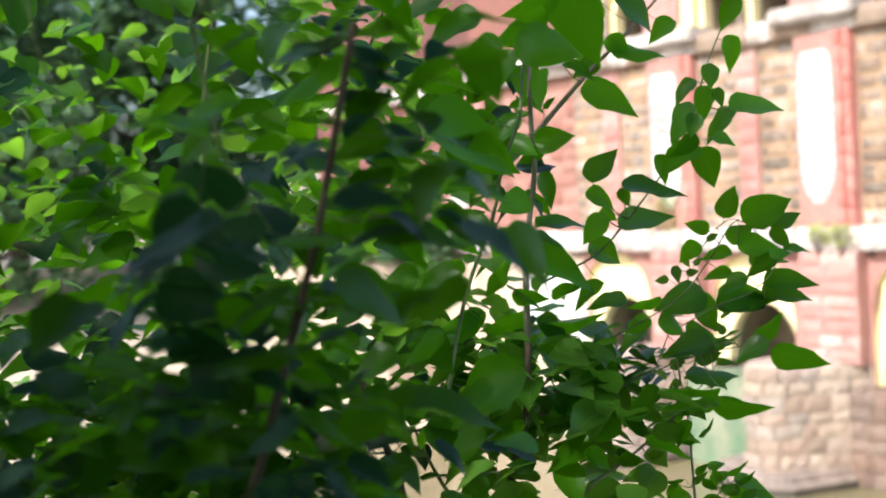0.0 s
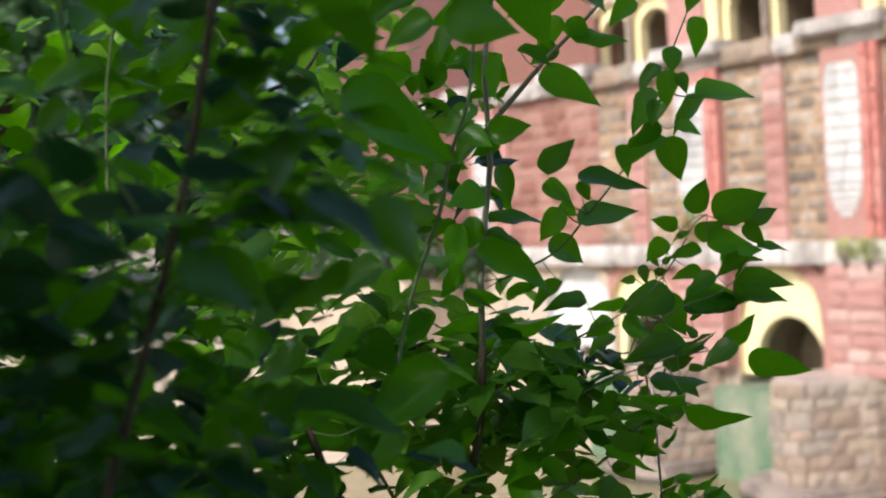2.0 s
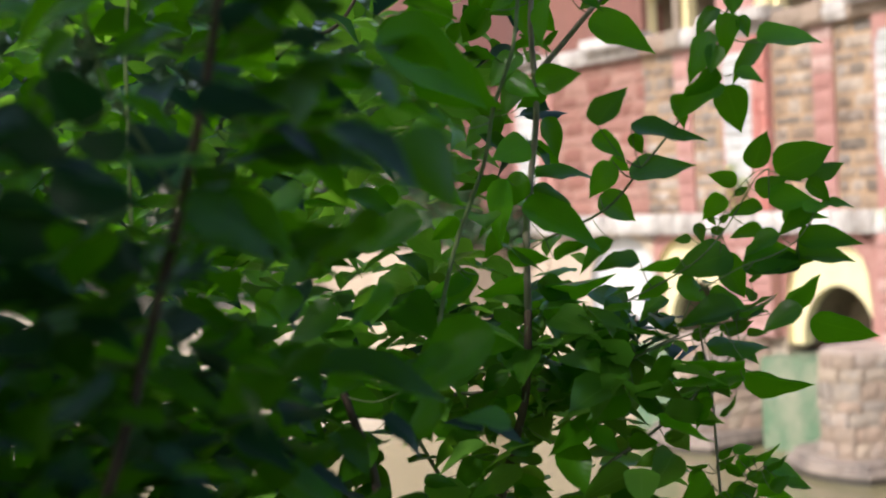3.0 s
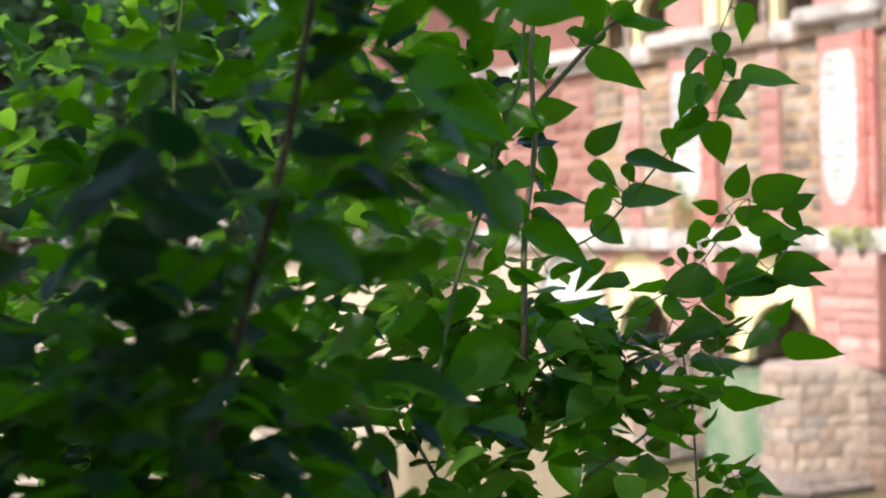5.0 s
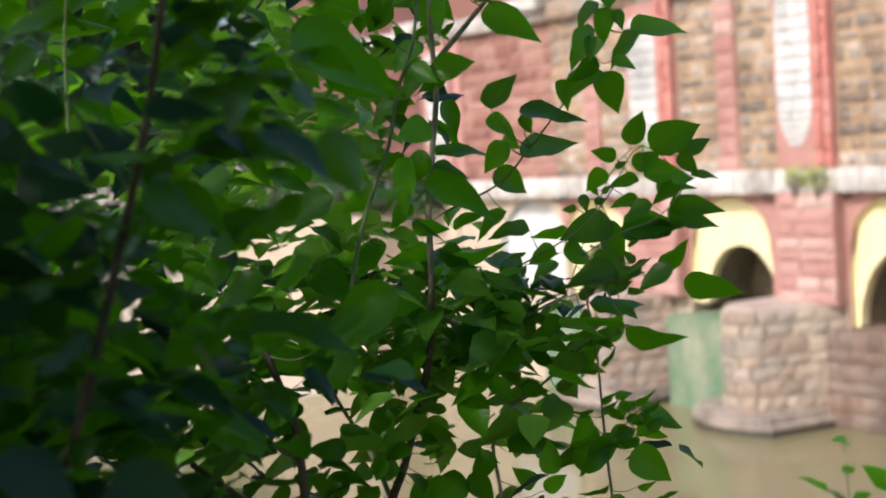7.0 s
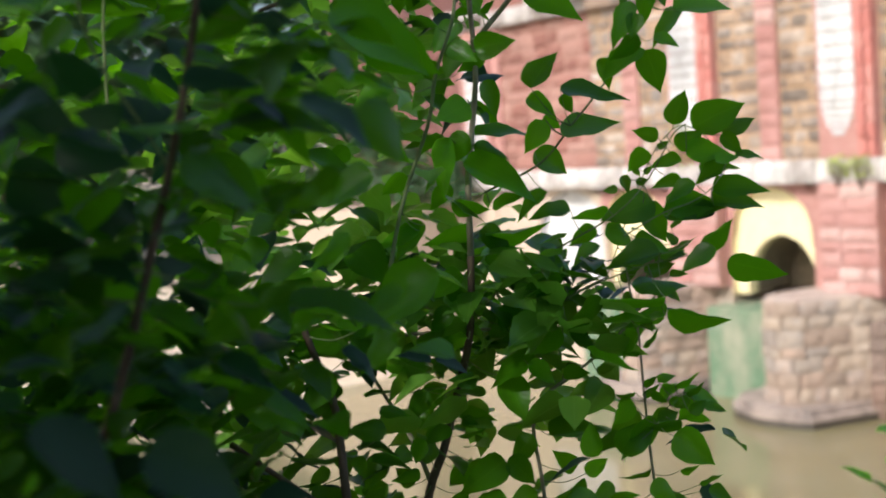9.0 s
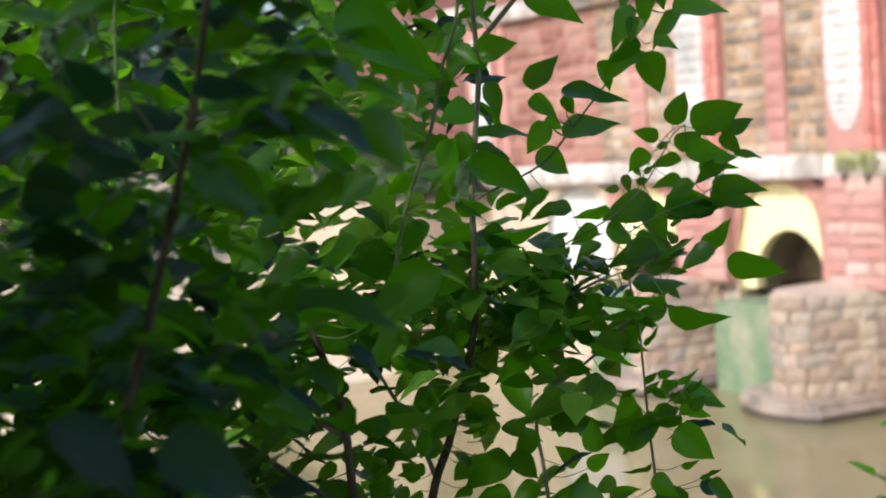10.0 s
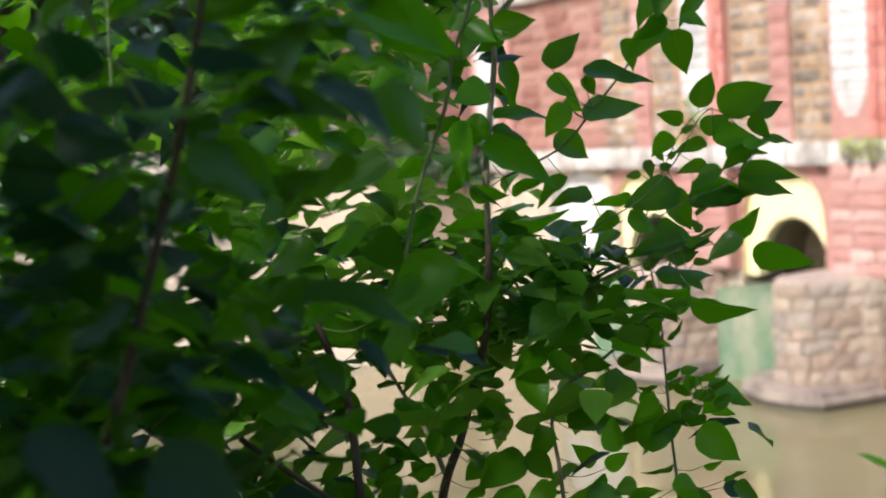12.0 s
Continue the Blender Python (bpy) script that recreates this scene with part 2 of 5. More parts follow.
def prism(bm, outline, z0, z1):
    """An upright prism over a plan outline of (x, y)."""
    lo = [bm.verts.new((x, y, z0)) for x, y in outline]
    hi = [bm.verts.new((x, y, z1)) for x, y in outline]
    bm.faces.new(hi)
    bm.faces.new(lo[::-1])
    n = len(outline)
    for i in range(n):
        bm.faces.new((lo[i], lo[(i + 1) % n], hi[(i + 1) % n], hi[i]))
    return bm


def arch_curve(uc, half, z_base, z_spring, steps=16, rise=None):
    """Left foot, up, over and down: (u, z) along an arch."""
    rise = half if rise is None else rise
    pts = [(uc - half, z_base)]
    for i in range(steps + 1):
        a = math.pi - math.pi * i / steps
        pts.append((uc + half * math.cos(a), z_spring + rise * math.sin(a)))
    pts.append((uc + half, z_base))
    return pts


def arch_wall(bm, u0, u1, z0, z1, y0, y1, curve):
    """A wall slab u0..u1, z0..z1, y0 (front)..y1 with an arched opening through it down to z0."""
    n = len(curve)
    top = []
    for i, (u, z) in enumerate(curve):
        if i == 0:
            top.append((u0, z0))
        elif i == n - 1:
            top.append((u1, z0))
        else:
            f = (i - 1) / (n - 3)
            c = f * 3
            if c < 1:
                top.append((u0, z0 + (z1 - z0) * c))
            elif c <= 2:
                top.append((u0 + (u1 - u0) * (c - 1), z1))
            else:
                top.append((u1, z1 - (z1 - z0) * (c - 2)))
    fi = [bm.verts.new((u, y0, z)) for u, z in curve]
    fo = [bm.verts.new((u, y0, z)) for u, z in top]
    bi = [bm.verts.new((u, y1, z)) for u, z in curve]
    bo = [bm.verts.new((u, y1, z)) for u, z in top]
    for i in range(n - 1):
        for q in ((fi[i], fi[i + 1], fo[i + 1], fo[i]), (bi[i + 1], bi[i], bo[i], bo[i + 1]),
                  (fi[i + 1], fi[i], bi[i], bi[i + 1]), (fo[i], fo[i + 1], bo[i + 1], bo[i])):
            if len({v.co.to_tuple(5) for v in q}) > 2:
                bm.faces.new(q)
    for a, c, d, e in ((fi[0], fo[0], bo[0], bi[0]), (fo[-1], fi[-1], bi[-1], bo[-1])):
        if (a.co - c.co).length > 1e-5:
            bm.faces.new((a, c, d, e))
    return bm


STONE_MESHES = {}


def stone_mesh(length, height, depth, mat, bev=0.03, var=0):
    """One dressed block with rounded, slightly uneven edges; front face at y=0, centre of it at the origin."""
    key = (round(length, 2), round(height, 2), round(depth, 2), mat.name, bev, var)
    if key not in STONE_MESHES:
        rnd = random.Random(str(key))
        bm = bmesh.new()
        nx, nz = (5 if length > 0.3 else 4), 4
        grid = []
        for j in range(nz):
            row = []
            for i in range(nx):
                fx, fz = i / (nx - 1), j / (nz - 1)
                rim = i in (0, nx - 1) or j in (0, nz - 1)
                x = (fx - 0.5) * length + (0 if i in (0, nx - 1) else rnd.uniform(-0.12, 0.12) * length / nx)
                z = (fz - 0.5) * height + (0 if j in (0, nz - 1) else rnd.uniform(-0.1, 0.1) * height / nz)
                row.append(bm.verts.new((x + rnd.uniform(-0.15, 0.15) * bev, bev * rnd.uniform(0.7, 1.2) if rim else -bev * rnd.uniform(0.0, 0.55),
                                         z + rnd.uniform(-0.15, 0.15) * bev)))
            grid.append(row)
        for j in range(nz - 1):
            for i in range(nx - 1):
                bm.faces.new((grid[j][i], grid[j][i + 1], grid[j + 1][i + 1], grid[j + 1][i]))
        rim = grid[0] + [r[-1] for r in grid[1:]] + grid[-1][-2::-1] + [r[0] for r in grid[-2:0:-1]]
        backs = [bm.verts.new((v.co.x, depth, v.co.z)) for v in rim]
        for i in range(len(rim)):
            k = (i + 1) % len(rim)
            bm.faces.new((rim[k], rim[i], backs[i], backs[k]))
        bm.faces.new(backs[::-1])
        me = bpy.data.meshes.new("stone")
        bmesh.ops.recalc_face_normals(bm, faces=bm.faces)
        bm.to_mesh(me)
        bm.free()
        me.materials.append(mat)
        STONE_MESHES[key] = me
    return STONE_MESHES[key]


def coursed(parent, mat, u0, u1, z0, z1, y_face, course, length, rng, bev=0.03, gap=0.02, name="stone", place=None, tint=None):
    """Courses of blocks as pieces over u0..u1, z0..z1. place maps (u along, out) to a spot and a turn."""
    rows = max(1, round((z1 - z0) / course))
    cuts = [z0 + (z1 - z0) * (i + (rng.uniform(-0.16, 0.16) if 0 < i < rows else 0)) / rows for i in range(rows + 1)]
    for r in range(rows):
        h = round(cuts[r + 1] - cuts[r], 2)
        u = u0
        first = True
        while u < u1 - 1e-3:
            w = length * rng.choice((0.7, 0.85, 1.0, 1.15, 1.35)) * (0.6 if first and r % 2 else 1)
            first = False
            if u1 - (u + w) < length * 0.45:
                w = u1 - u
            w = round(w, 2) if u + w < u1 - 1e-6 else w
            uc, zc, out = u + w / 2, (cuts[r] + cuts[r + 1]) / 2, y_face - rng.uniform(0, 0.022)
            me = stone_mesh(max(0.05, w - gap), h - gap, 0.12, (tint and tint(uc, zc)) or mat, bev, rng.randrange(2))
            if place:
                loc, turn = place(uc, out)
                piece(name, me, parent, (loc[0], loc[1], zc), turn=turn)
            else:
                piece(name, me, parent, (uc, out, zc))
            u += w


def tube(bm, pts, r0, r1, sides=6):
    """A tapered, smoothly bent round stem through pts."""
    P = [Vector(p) for p in pts]
    path = []
    for i in range(len(P) - 1):
        a, b_, c, d = P[max(i - 1, 0)], P[i], P[i + 1], P[min(i + 2, len(P) - 1)]
        for k in range(4):
            s = k / 4
            path.append(0.5 * ((2 * b_) + (c - a) * s + (2 * a - 5 * b_ + 4 * c - d) * s * s + (3 * b_ - a - 3 * c + d) * s ** 3))
    path.append(P[-1])
    rings = []
    for i, p in enumerate(path):
        tan = (path[min(i + 1, len(path) - 1)] - path[max(i - 1, 0)]).normalized()
        s1 = tan.cross(Vector((0.3, 1, 0.1))).normalized()
        s2 = tan.cross(s1)
        r = r0 + (r1 - r0) * i / (len(path) - 1)
        rings.append([bm.verts.new(p + (s1 * math.cos(q) + s2 * math.sin(q)) * r)
                      for q in (2 * math.pi * k / sides for k in range(sides))])
    for a, b_ in zip(rings, rings[1:]):
        for k in range(sides):
            bm.faces.new((a[k], a[(k + 1) % sides], b_[(k + 1) % sides], b_[k]))
    bm.faces.new(rings[0][::-1])
    bm.faces.new(rings[-1])
    return path


# ---- the bridge: u runs along its face towards the viewer's right, y into it ----
PITCH = 3.38
bridge = tagged(new("weir_bridge"), "old stone weir bridge with red piers, yellow arches and pale ledges", "bridge", kind="structure")
bridge.matrix_world = pose(5.86, 21.0, 0, 0, 0, -51.17)
rng = random.Random(4)
Z_PIER, Z_LEDGE0, Z_LEDGE1, Z_CORN0, Z_CORN1, Z_TOP = 2.03, 3.92, 4.32, 7.58, 7.93, 10.6
PIER_U = [PITCH * k for k in (1, 0, -1, -2, -3, -4)]  # left edge of each white panel
PLAIN = 3                                              # from this pier on the wall is plain red


def recess(uc, half, z_base, z_spring, in_half, in_spring, depth, paint, u0, u1, z1, face_mat, parent, rise=None, aside=0.0, in_rise=None):
    """A painted arched recess in a wall slab, with a smaller dark opening through its back."""
    outer = arch_curve(uc, half, z_base, z_spring, rise=rise)
    part("spandrel_wall", arch_wall(bmesh.new(), u0, u1, z_base, z1, 0.0, depth, outer), face_mat, parent)
    lining = bmesh.new()
    n = len(outer)
    skin = arch_curve(uc, half - 0.012, z_base, z_spring, rise=None if rise is None else rise - 0.012)
    a = [lining.verts.new((u, 0.006, z)) for u, z in skin]
    b = [lining.verts.new((u, depth + 0.02, z)) for u, z in skin]
    for i in range(n - 1):
        lining.faces.new((a[i], a[i + 1], b[i + 1], b[i]))
    part("arch_soffit", lining, paint, parent)
    inner = arch_curve(uc + aside, in_half, z_base, in_spring, rise=in_rise)
    part("arch_back", arch_wall(bmesh.new(), u0 + 0.01, u1 - 0.01, z_base, z1, depth, depth + 0.25, inner), paint, parent)
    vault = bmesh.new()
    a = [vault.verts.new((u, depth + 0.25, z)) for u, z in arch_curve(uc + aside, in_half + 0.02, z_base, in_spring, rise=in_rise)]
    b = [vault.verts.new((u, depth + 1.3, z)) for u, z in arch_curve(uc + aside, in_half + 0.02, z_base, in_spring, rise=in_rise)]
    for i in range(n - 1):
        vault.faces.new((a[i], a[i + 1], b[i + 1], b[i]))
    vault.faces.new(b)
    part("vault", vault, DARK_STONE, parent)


def cutwater(pu, reach, s=0.0):
    """Plan of a pier base, blunt nose upstream and one long face that runs back to the wall: (u, y) outline."""
    right = pu + reach
    nose = [(pu - 0.24 - (0.46 + s) * math.cos(a), -0.94 - (0.48 + 0.5 * s) * math.sin(a)) for a in (radians(d) for d in range(0, 131, 13))]
    return [(pu - 0.5 - s, 0.4), (pu - 0.52 - s, 0.0), *nose, (right - s, 0.0 + 0.2 * s), (right - s, 0.9)]


def pier_stones(outline, z0, z1, mat, parent, course, length, r):
    """Blocks laid round a plan outline."""
    seg = [(Vector(a), Vector(b)) for a, b in zip(outline, outline[1:])]
    total = sum((b - a).length for a, b in seg)

    def place(s, out):
        d = s
        for a, b in seg:
            L = (b - a).length
            if d <= L or b is seg[-1][1]:
                w = (b - a) / L
                nrm = Vector((w.y, -w.x))
                p = a + w * d + nrm * (-out)
                return (p.x, p.y), math.atan2(w.y, w.x)
            d -= L
    coursed(parent, mat, 0.0, total, z0, z1, -0.045, course, length, r, bev=0.018, gap=0.006, place=place,
            tint=lambda s, z: RED if s > 3.1 and z > z1 - (s - 3.1) * 0.5 else None)


for k, pu in enumerate(PIER_U):
    far = k >= PLAIN
    # lower storey: arch bay on the near-left side of each pier, red pier between
    uc = pu - 1.40
    if not far:
        recess(uc, 0.925, Z_PIER - (0.16 if k else 0.4), 2.94, 0.78 if k else 0.87, 1.95 if k else 1.65, 0.14, YELLOW, pu - 2.34, pu - 0.475, Z_LEDGE0, RED_FLAT, bridge, aside=0.12 if k else 0.03, in_rise=1.03 if k else 1.33)
    elif k == PLAIN:
        # one broad whitewashed arch takes the place of the last pier
        recess(pu + 0.12, 1.06, Z_PIER - 0.1, 2.85, 0.3, 1.9, 0.16, WHITE, pu - 2.34, pu + 1.035, Z_LEDGE0, BEIGE, bridge, rise=1.02)
    else:
        part("lower_wall", box(bmesh.new(), pu - 2.34, pu - 0.475, 0, 0.5, 0, Z_LEDGE0), BEIGE, bridge)
    if not far:
        part("pier_root", box(bmesh.new(), pu - 0.47, pu + 1.035, 0.0, 1.2, -0.3, Z_PIER - 0.03), PALE_STONE, bridge)
        part("pier_core", box(bmesh.new(), pu - 0.47, pu + 1.035, 0.0, 1.2, Z_PIER - 0.03, Z_LEDGE0), RED_FLAT, bridge)
        core = part("pier_front", box(bmesh.new(), pu - 0.12, pu + 1.0, -0.27, 0.02, Z_PIER - 0.02, Z_LEDGE0 - 0.01), RED_FLAT, bridge)
        coursed(core, RED, pu - 0.12, pu + 1.0, Z_PIER, Z_LEDGE0 - 0.02, -0.32, 0.22, 0.5, rng, bev=0.02, gap=0.014)
        reach = (1.05, 0.95, 0.6)[k]
        plan = cutwater(pu, reach)
        core = part("pier_base_core", prism(bmesh.new(), cutwater(pu, reach, -0.015), -0.4, Z_PIER - 0.02), PALE_STONE, bridge)
        pier_stones(plan[1:-1], 0.05, Z_PIER, PALE_STONE, core, 0.25, 0.36, rng)
        coping = prism(bmesh.new(), cutwater(pu, reach, 0.06), Z_PIER - 0.1, Z_PIER + 0.05)
        bmesh.ops.bevel(coping, geom=[e for e in coping.edges if all(v.co.z > Z_PIER for v in e.verts)], offset=0.06, segments=3, affect="EDGES")
        part("coping", coping, PIER_TOP, bridge)
        foot = k and prism(bmesh.new(), cutwater(pu, reach + 0.9, 0.78), 0.11, 0.3)
        if k:
            bmesh.ops.bevel(foot, geom=[e for e in foot.edges if all(v.co.z > 0.3 for v in e.verts)], offset=0.12, segments=4,
                            affect="EDGES")
            part("pier_apron", foot, APRON, bridge)
            part("damp_course", prism(bmesh.new(), cutwater(pu, reach + 0.9, 0.765), -0.5, 0.108), DAMP, bridge)
        if k:
            part("weir_wall", box(bmesh.new(), pu - 2.6, pu - 0.8, -0.5, 0.75, -0.4, Z_PIER - 0.35, 0.04), ALGAE, bridge)
        else:
            core = part("weir_wall", box(bmesh.new(), pu - 2.6, pu - 0.8, -0.28, 0.75, -0.4, Z_PIER - 0.42), BROWN_STONE, bridge)
            coursed(core, BROWN_STONE, pu - 2.6, pu - 0.8, 0.0, Z_PIER - 0.42, -0.36, 0.26, 0.42, rng, bev=0.022, gap=0.01)
    else:
        if k == PLAIN:
            part("weir_wall", box(bmesh.new(), pu - 2.34, pu + 1.2, -0.1, 0.75, -0.4, Z_PIER - 0.12), BEIGE, bridge)
        else:
            part("pier_core", box(bmesh.new(), pu - 0.47, pu + 1.035, -0.05, 1.2, -0.3, Z_LEDGE0), BEIGE, bridge)
    # ledge, as separate slabs
    for j in range(8):
        a = pu - 2.34 + j * PITCH / 8
        w = PITCH / 8
        piece("ledge_slab", stone_mesh(w - 0.02, Z_LEDGE1 - Z_LEDGE0, 0.5, LEDGE, 0.035, j % 3), bridge,
              (a + w / 2, -0.28 + rng.uniform(-0.015, 0.015), (Z_LEDGE0 + Z_LEDGE1) / 2))
    # middle storey
    shade = DARK_RED if k > 3 else OLD_RED
    back = shade if k > 2 else MORTAR
    core = part("middle_wall", box(bmesh.new(), pu - 2.34, pu + 1.035, 0.02, 1.0, Z_LEDGE1 - 0.02, Z_CORN0 + 0.02), back, bridge)
    if k <= 2:
        coursed(core, STONE, pu - 2.43, pu - 1.5, Z_LEDGE1, Z_CORN0, 0.0, 0.25, 0.46, rng, bev=0.02, gap=0.042)
        coursed(core, STONE, pu - 1.06, pu - 0.17, Z_LEDGE1, Z_CORN0, 0.0, 0.25, 0.46, rng, bev=0.02, gap=0.042)
    else:
        coursed(core, shade, pu - 2.33, pu - 0.3, Z_LEDGE1, Z_CORN0, 0.0, 0.285, 0.6, rng, bev=0.03, gap=0.02)
    if k <= 2:
        coursed(core, RED, pu - 1.5, pu - 1.06, Z_LEDGE1, Z_CORN0, -0.05, 0.285, 0.6, rng, bev=0.02, gap=0.012)
    if k in (3, 5):
        coursed(core, shade, pu - 0.3, pu + 1.035, Z_LEDGE1, Z_CORN0, 0.0, 0.285, 0.6, rng, bev=0.03, gap=0.02)
    else:
        if k == 4:
            pu += 0.4
        core = part("pilaster", box(bmesh.new(), pu - (0.17 if k < 3 else 0.3), pu + 0.74, -0.16, 0.2, Z_LEDGE1, Z_CORN0, 0.015), RED_FLAT, bridge)
        part("pilaster_margin", box(bmesh.new(), pu + 0.7, pu + (0.94 if k < 3 else 1.04), -0.06, 0.2, Z_LEDGE1, Z_CORN0, 0.015), RED_FLAT, bridge)
        if k < 3:
            coursed(core, STRIP_RED, pu + 0.6, pu + 0.75, Z_LEDGE1, Z_CORN0, -0.18, 0.3, 0.6, rng, bev=0.02, gap=0.014)
            coursed(core, STRIP_RED, pu + 0.77, pu + 0.93, Z_LEDGE1, Z_CORN0, -0.18, 0.3, 0.6, rng, bev=0.02, gap=0.014)
        core = part("panel_backing", box(bmesh.new(), pu - 0.03, pu + 0.52, -0.165, -0.1, 4.95, 7.3), DARK_STONE, bridge)
        z = 4.72
        while z < 7.3:
            h = min(7.32 - z, rng.uniform(0.2, 0.26) * (0.5 if z < 5.2 else 1))
            wear = rng.uniform(-0.008, 0.008)
            cut = pu + rng.uniform(0.08, 0.38)
            for left, right in ((None, cut - 0.008), (cut + 0.008, None)):
                block = box(bmesh.new(), 0, 1, -0.18 + rng.uniform(-0.004, 0.004), -0.1, z, z + h - 0.026)
                for v in block.verts:
                    lo = 0.24 * max(0.0, 1 - (v.co.z - 4.72) / 0.6) ** 1.8 + 0.12 * max(0.0, (v.co.z - 7.05) / 0.27) ** 2 + wear
                    v.co.x = (pu - 0.1 + lo if left is None else left) if v.co.x < 0.5 else (pu + 0.58 - lo if right is None else right)
                part("panel_block", block, WHITE, core)
            z += h
        pu = PIER_U[k]
    # cornice and pier caps
    for j in range(4):
        a = pu - 2.34 + j * PITCH / 4
        w = PITCH / 4
        piece("cornice_slab", stone_mesh(w - 0.012, Z_CORN1 - Z_CORN0, 0.5, LEDGE if k > 2 or j % 2 else PALE_STONE, 0.04, j % 3), bridge,
              (a + w / 2, -0.22 + rng.uniform(-0.015, 0.015), (Z_CORN0 + Z_CORN1) / 2))
    if k <= 2:
        part("corbel", box(bmesh.new(), pu - 1.52, pu - 1.04, -0.29, 0.1, 7.56, 7.94, 0.06), PALE_STONE, bridge)
    part("pier_cap", box(bmesh.new(), pu - 0.5, pu + 1.15, -0.45, 0.3, 7.78, 8.06, 0.05), LEDGE, bridge)
    # upper storey: two small arches in each bay
    if far:
        part("upper_wall", box(bmesh.new(), pu - 2.34, pu + 1.035, 0.0, 0.6, Z_CORN1, Z_TOP), shade, bridge)
        continue
    for uc2, h2 in ((pu - 1.93, 0.53), (pu - 0.82, 0.53)):
        recess(uc2, h2, Z_CORN1, 8.75, h2 - 0.13, 8.6, 0.16, YELLOW, uc2 - 0.555, uc2 + 0.555, Z_TOP, BEIGE, bridge)
    part("upper_pier", box(bmesh.new(), pu - 0.265, pu + 0.62, -0.08, 0.6, Z_CORN1, Z_TOP), RED_FLAT, bridge)
    part("upper_wall", box(bmesh.new(), pu + 0.62, pu + 0.9, 0.0, 0.6, Z_CORN1, Z_TOP), YELLOW, bridge)
    part("colonnette", box(bmesh.new(), pu - 1.43, pu - 1.32, -0.06, 0.1, Z_CORN1, 9.0, 0.02), STONE, bridge)

part("deck", box(bmesh.new(), PIER_U[-1] - 2.3, PIER_U[0] + 1.0, 0.3, 5.0, Z_TOP - 0.4, Z_TOP + 0.1), MORTAR, bridge)
part("core", box(bmesh.new(), PIER_U[-1] - 2.3, PIER_U[0] + 1.0, 3.2, 5.0, -0.4, Z_TOP - 0.45), DARK_STONE, bridge)
part("abutment", box(bmesh.new(), PIER_U[-1] - 14.0, -10.6, -1.7, 0.15, -0.6, 3.62, 0.06), BEIGE, bridge, "beige plastered abutment wall")


# ---- ground, water ----
def ground_height(x, y):
    near = 3.5 if y < 2 else max(-1.2, 3.5 - (y - 2) * 0.5625)
    u = (x - 5.86) * 0.627 - (y - 21) * 0.779
    far = max(-1.2, min(3.6, (-u - 9.5) * 0.3)) if y > 12 else -1.2
    hills = 0.0 if math.hypot(x, y) < 60 else min(8.0, (math.hypot(x, y) - 60) * 0.06) * (1 if u < -20 or y < 0 else 0)
    n = noise.noise(Vector((x * 0.5, y * 0.5, 0))) * 0.12 + noise.noise(Vector((x * 2, y * 2, 3))) * 0.03
    return max(near, far) + hills + n


steps = sorted({s * (abs(k) / 60) ** 2.2 * 600 for k in range(0, 61) for s in (-1, 1)})
gv = [(x, y, ground_height(x, y)) for y in (s + 12 for s in steps) for x in steps]
n = len(steps)
gm = bpy.data.meshes.new("ground")
gm.from_pydata(gv, [], [(j * n + i, j * n + i + 1, (j + 1) * n + i + 1, (j + 1) * n + i) for j in range(n - 1) for i in range(n - 1)])
gm.materials.append(SAND)
gm.materials.append(SOIL)
for p in gm.polygons:
    p.material_index = 1 if p.center.y < 12 else 0
gm.shade_smooth()
tagged(new("ground", gm), "sandy river banks with bare soil and dry grass", "ground", kind="structure")
wbm = bmesh.new()
bmesh.ops.create_grid(wbm, x_segments=8, y_segments=8, size=600)
tagged(part("water", wbm, WATER), "calm murky olive-beige water reflecting the bridge", "water", kind="structure")


# ---- leaves ----
def leaf_mesh(seed, mat, fold=0.16, droop=0.12, wave=0.03, bend=0.0, width=0.37):
    """A broad, pointed leaf of length 1 along +x: folded along its midrib, drooping, with a wavy margin."""
    r = random.Random(seed)
    prof = [(0.0, 0.05), (0.04, 0.42), (0.12, 0.77), (0.24, 0.97), (0.38, 1.0), (0.52, 0.9), (0.66, 0.7), (0.78, 0.46), (0.87, 0.24),
            (0.94, 0.09), (1.0, 0.0)]
    bm = bmesh.new()
    mid, sides = [], {1: ([], []), -1: ([], [])}
    phase = {1: r.uniform(0, 6), -1: r.uniform(0, 6)}
    for x, f in prof:
        z = -droop * x * x
        shift = bend * x * x
        mid.append(bm.verts.new((x, shift, z)))
        if f > 0:
            for sg in (1, -1):
                y = width * f * r.uniform(0.96, 1.04)
                lift = wave * math.sin(11 * x + phase[sg]) * f
                sides[sg][0].append(bm.verts.new((x - 0.015 * f, shift + sg * y * 0.55, z + fold * y * 0.42)))
                sides[sg][1].append(bm.verts.new((x - 0.04 * f, shift + sg * y, z + fold * y * 0.75 + lift)))
    for sg in (1, -1):
        inner, outer = sides[sg]
        for a, c in ((mid, inner), (inner, outer)):
            for i in range(len(inner) - 1):
                q = (a[i], a[i + 1], c[i + 1], c[i])
                bm.faces.new(q if sg > 0 else q[::-1])
        for q in ((mid[-2], mid[-1], inner[-1]), (inner[-1], mid[-1], outer[-1])):
            bm.faces.new(q if sg > 0 else q[::-1])
    bm.verts.index_update()
    ribs = {v.index for v in mid}
    me = bpy.data.meshes.new("leaf")
    bm.to_mesh(me)
    bm.free()
    att = me.attributes.new("rib", "FLOAT", "POINT")
    for i in ribs:
        att.data[i].value = 1.0
    me.materials.append(mat)
    me.shade_smooth()
    return me


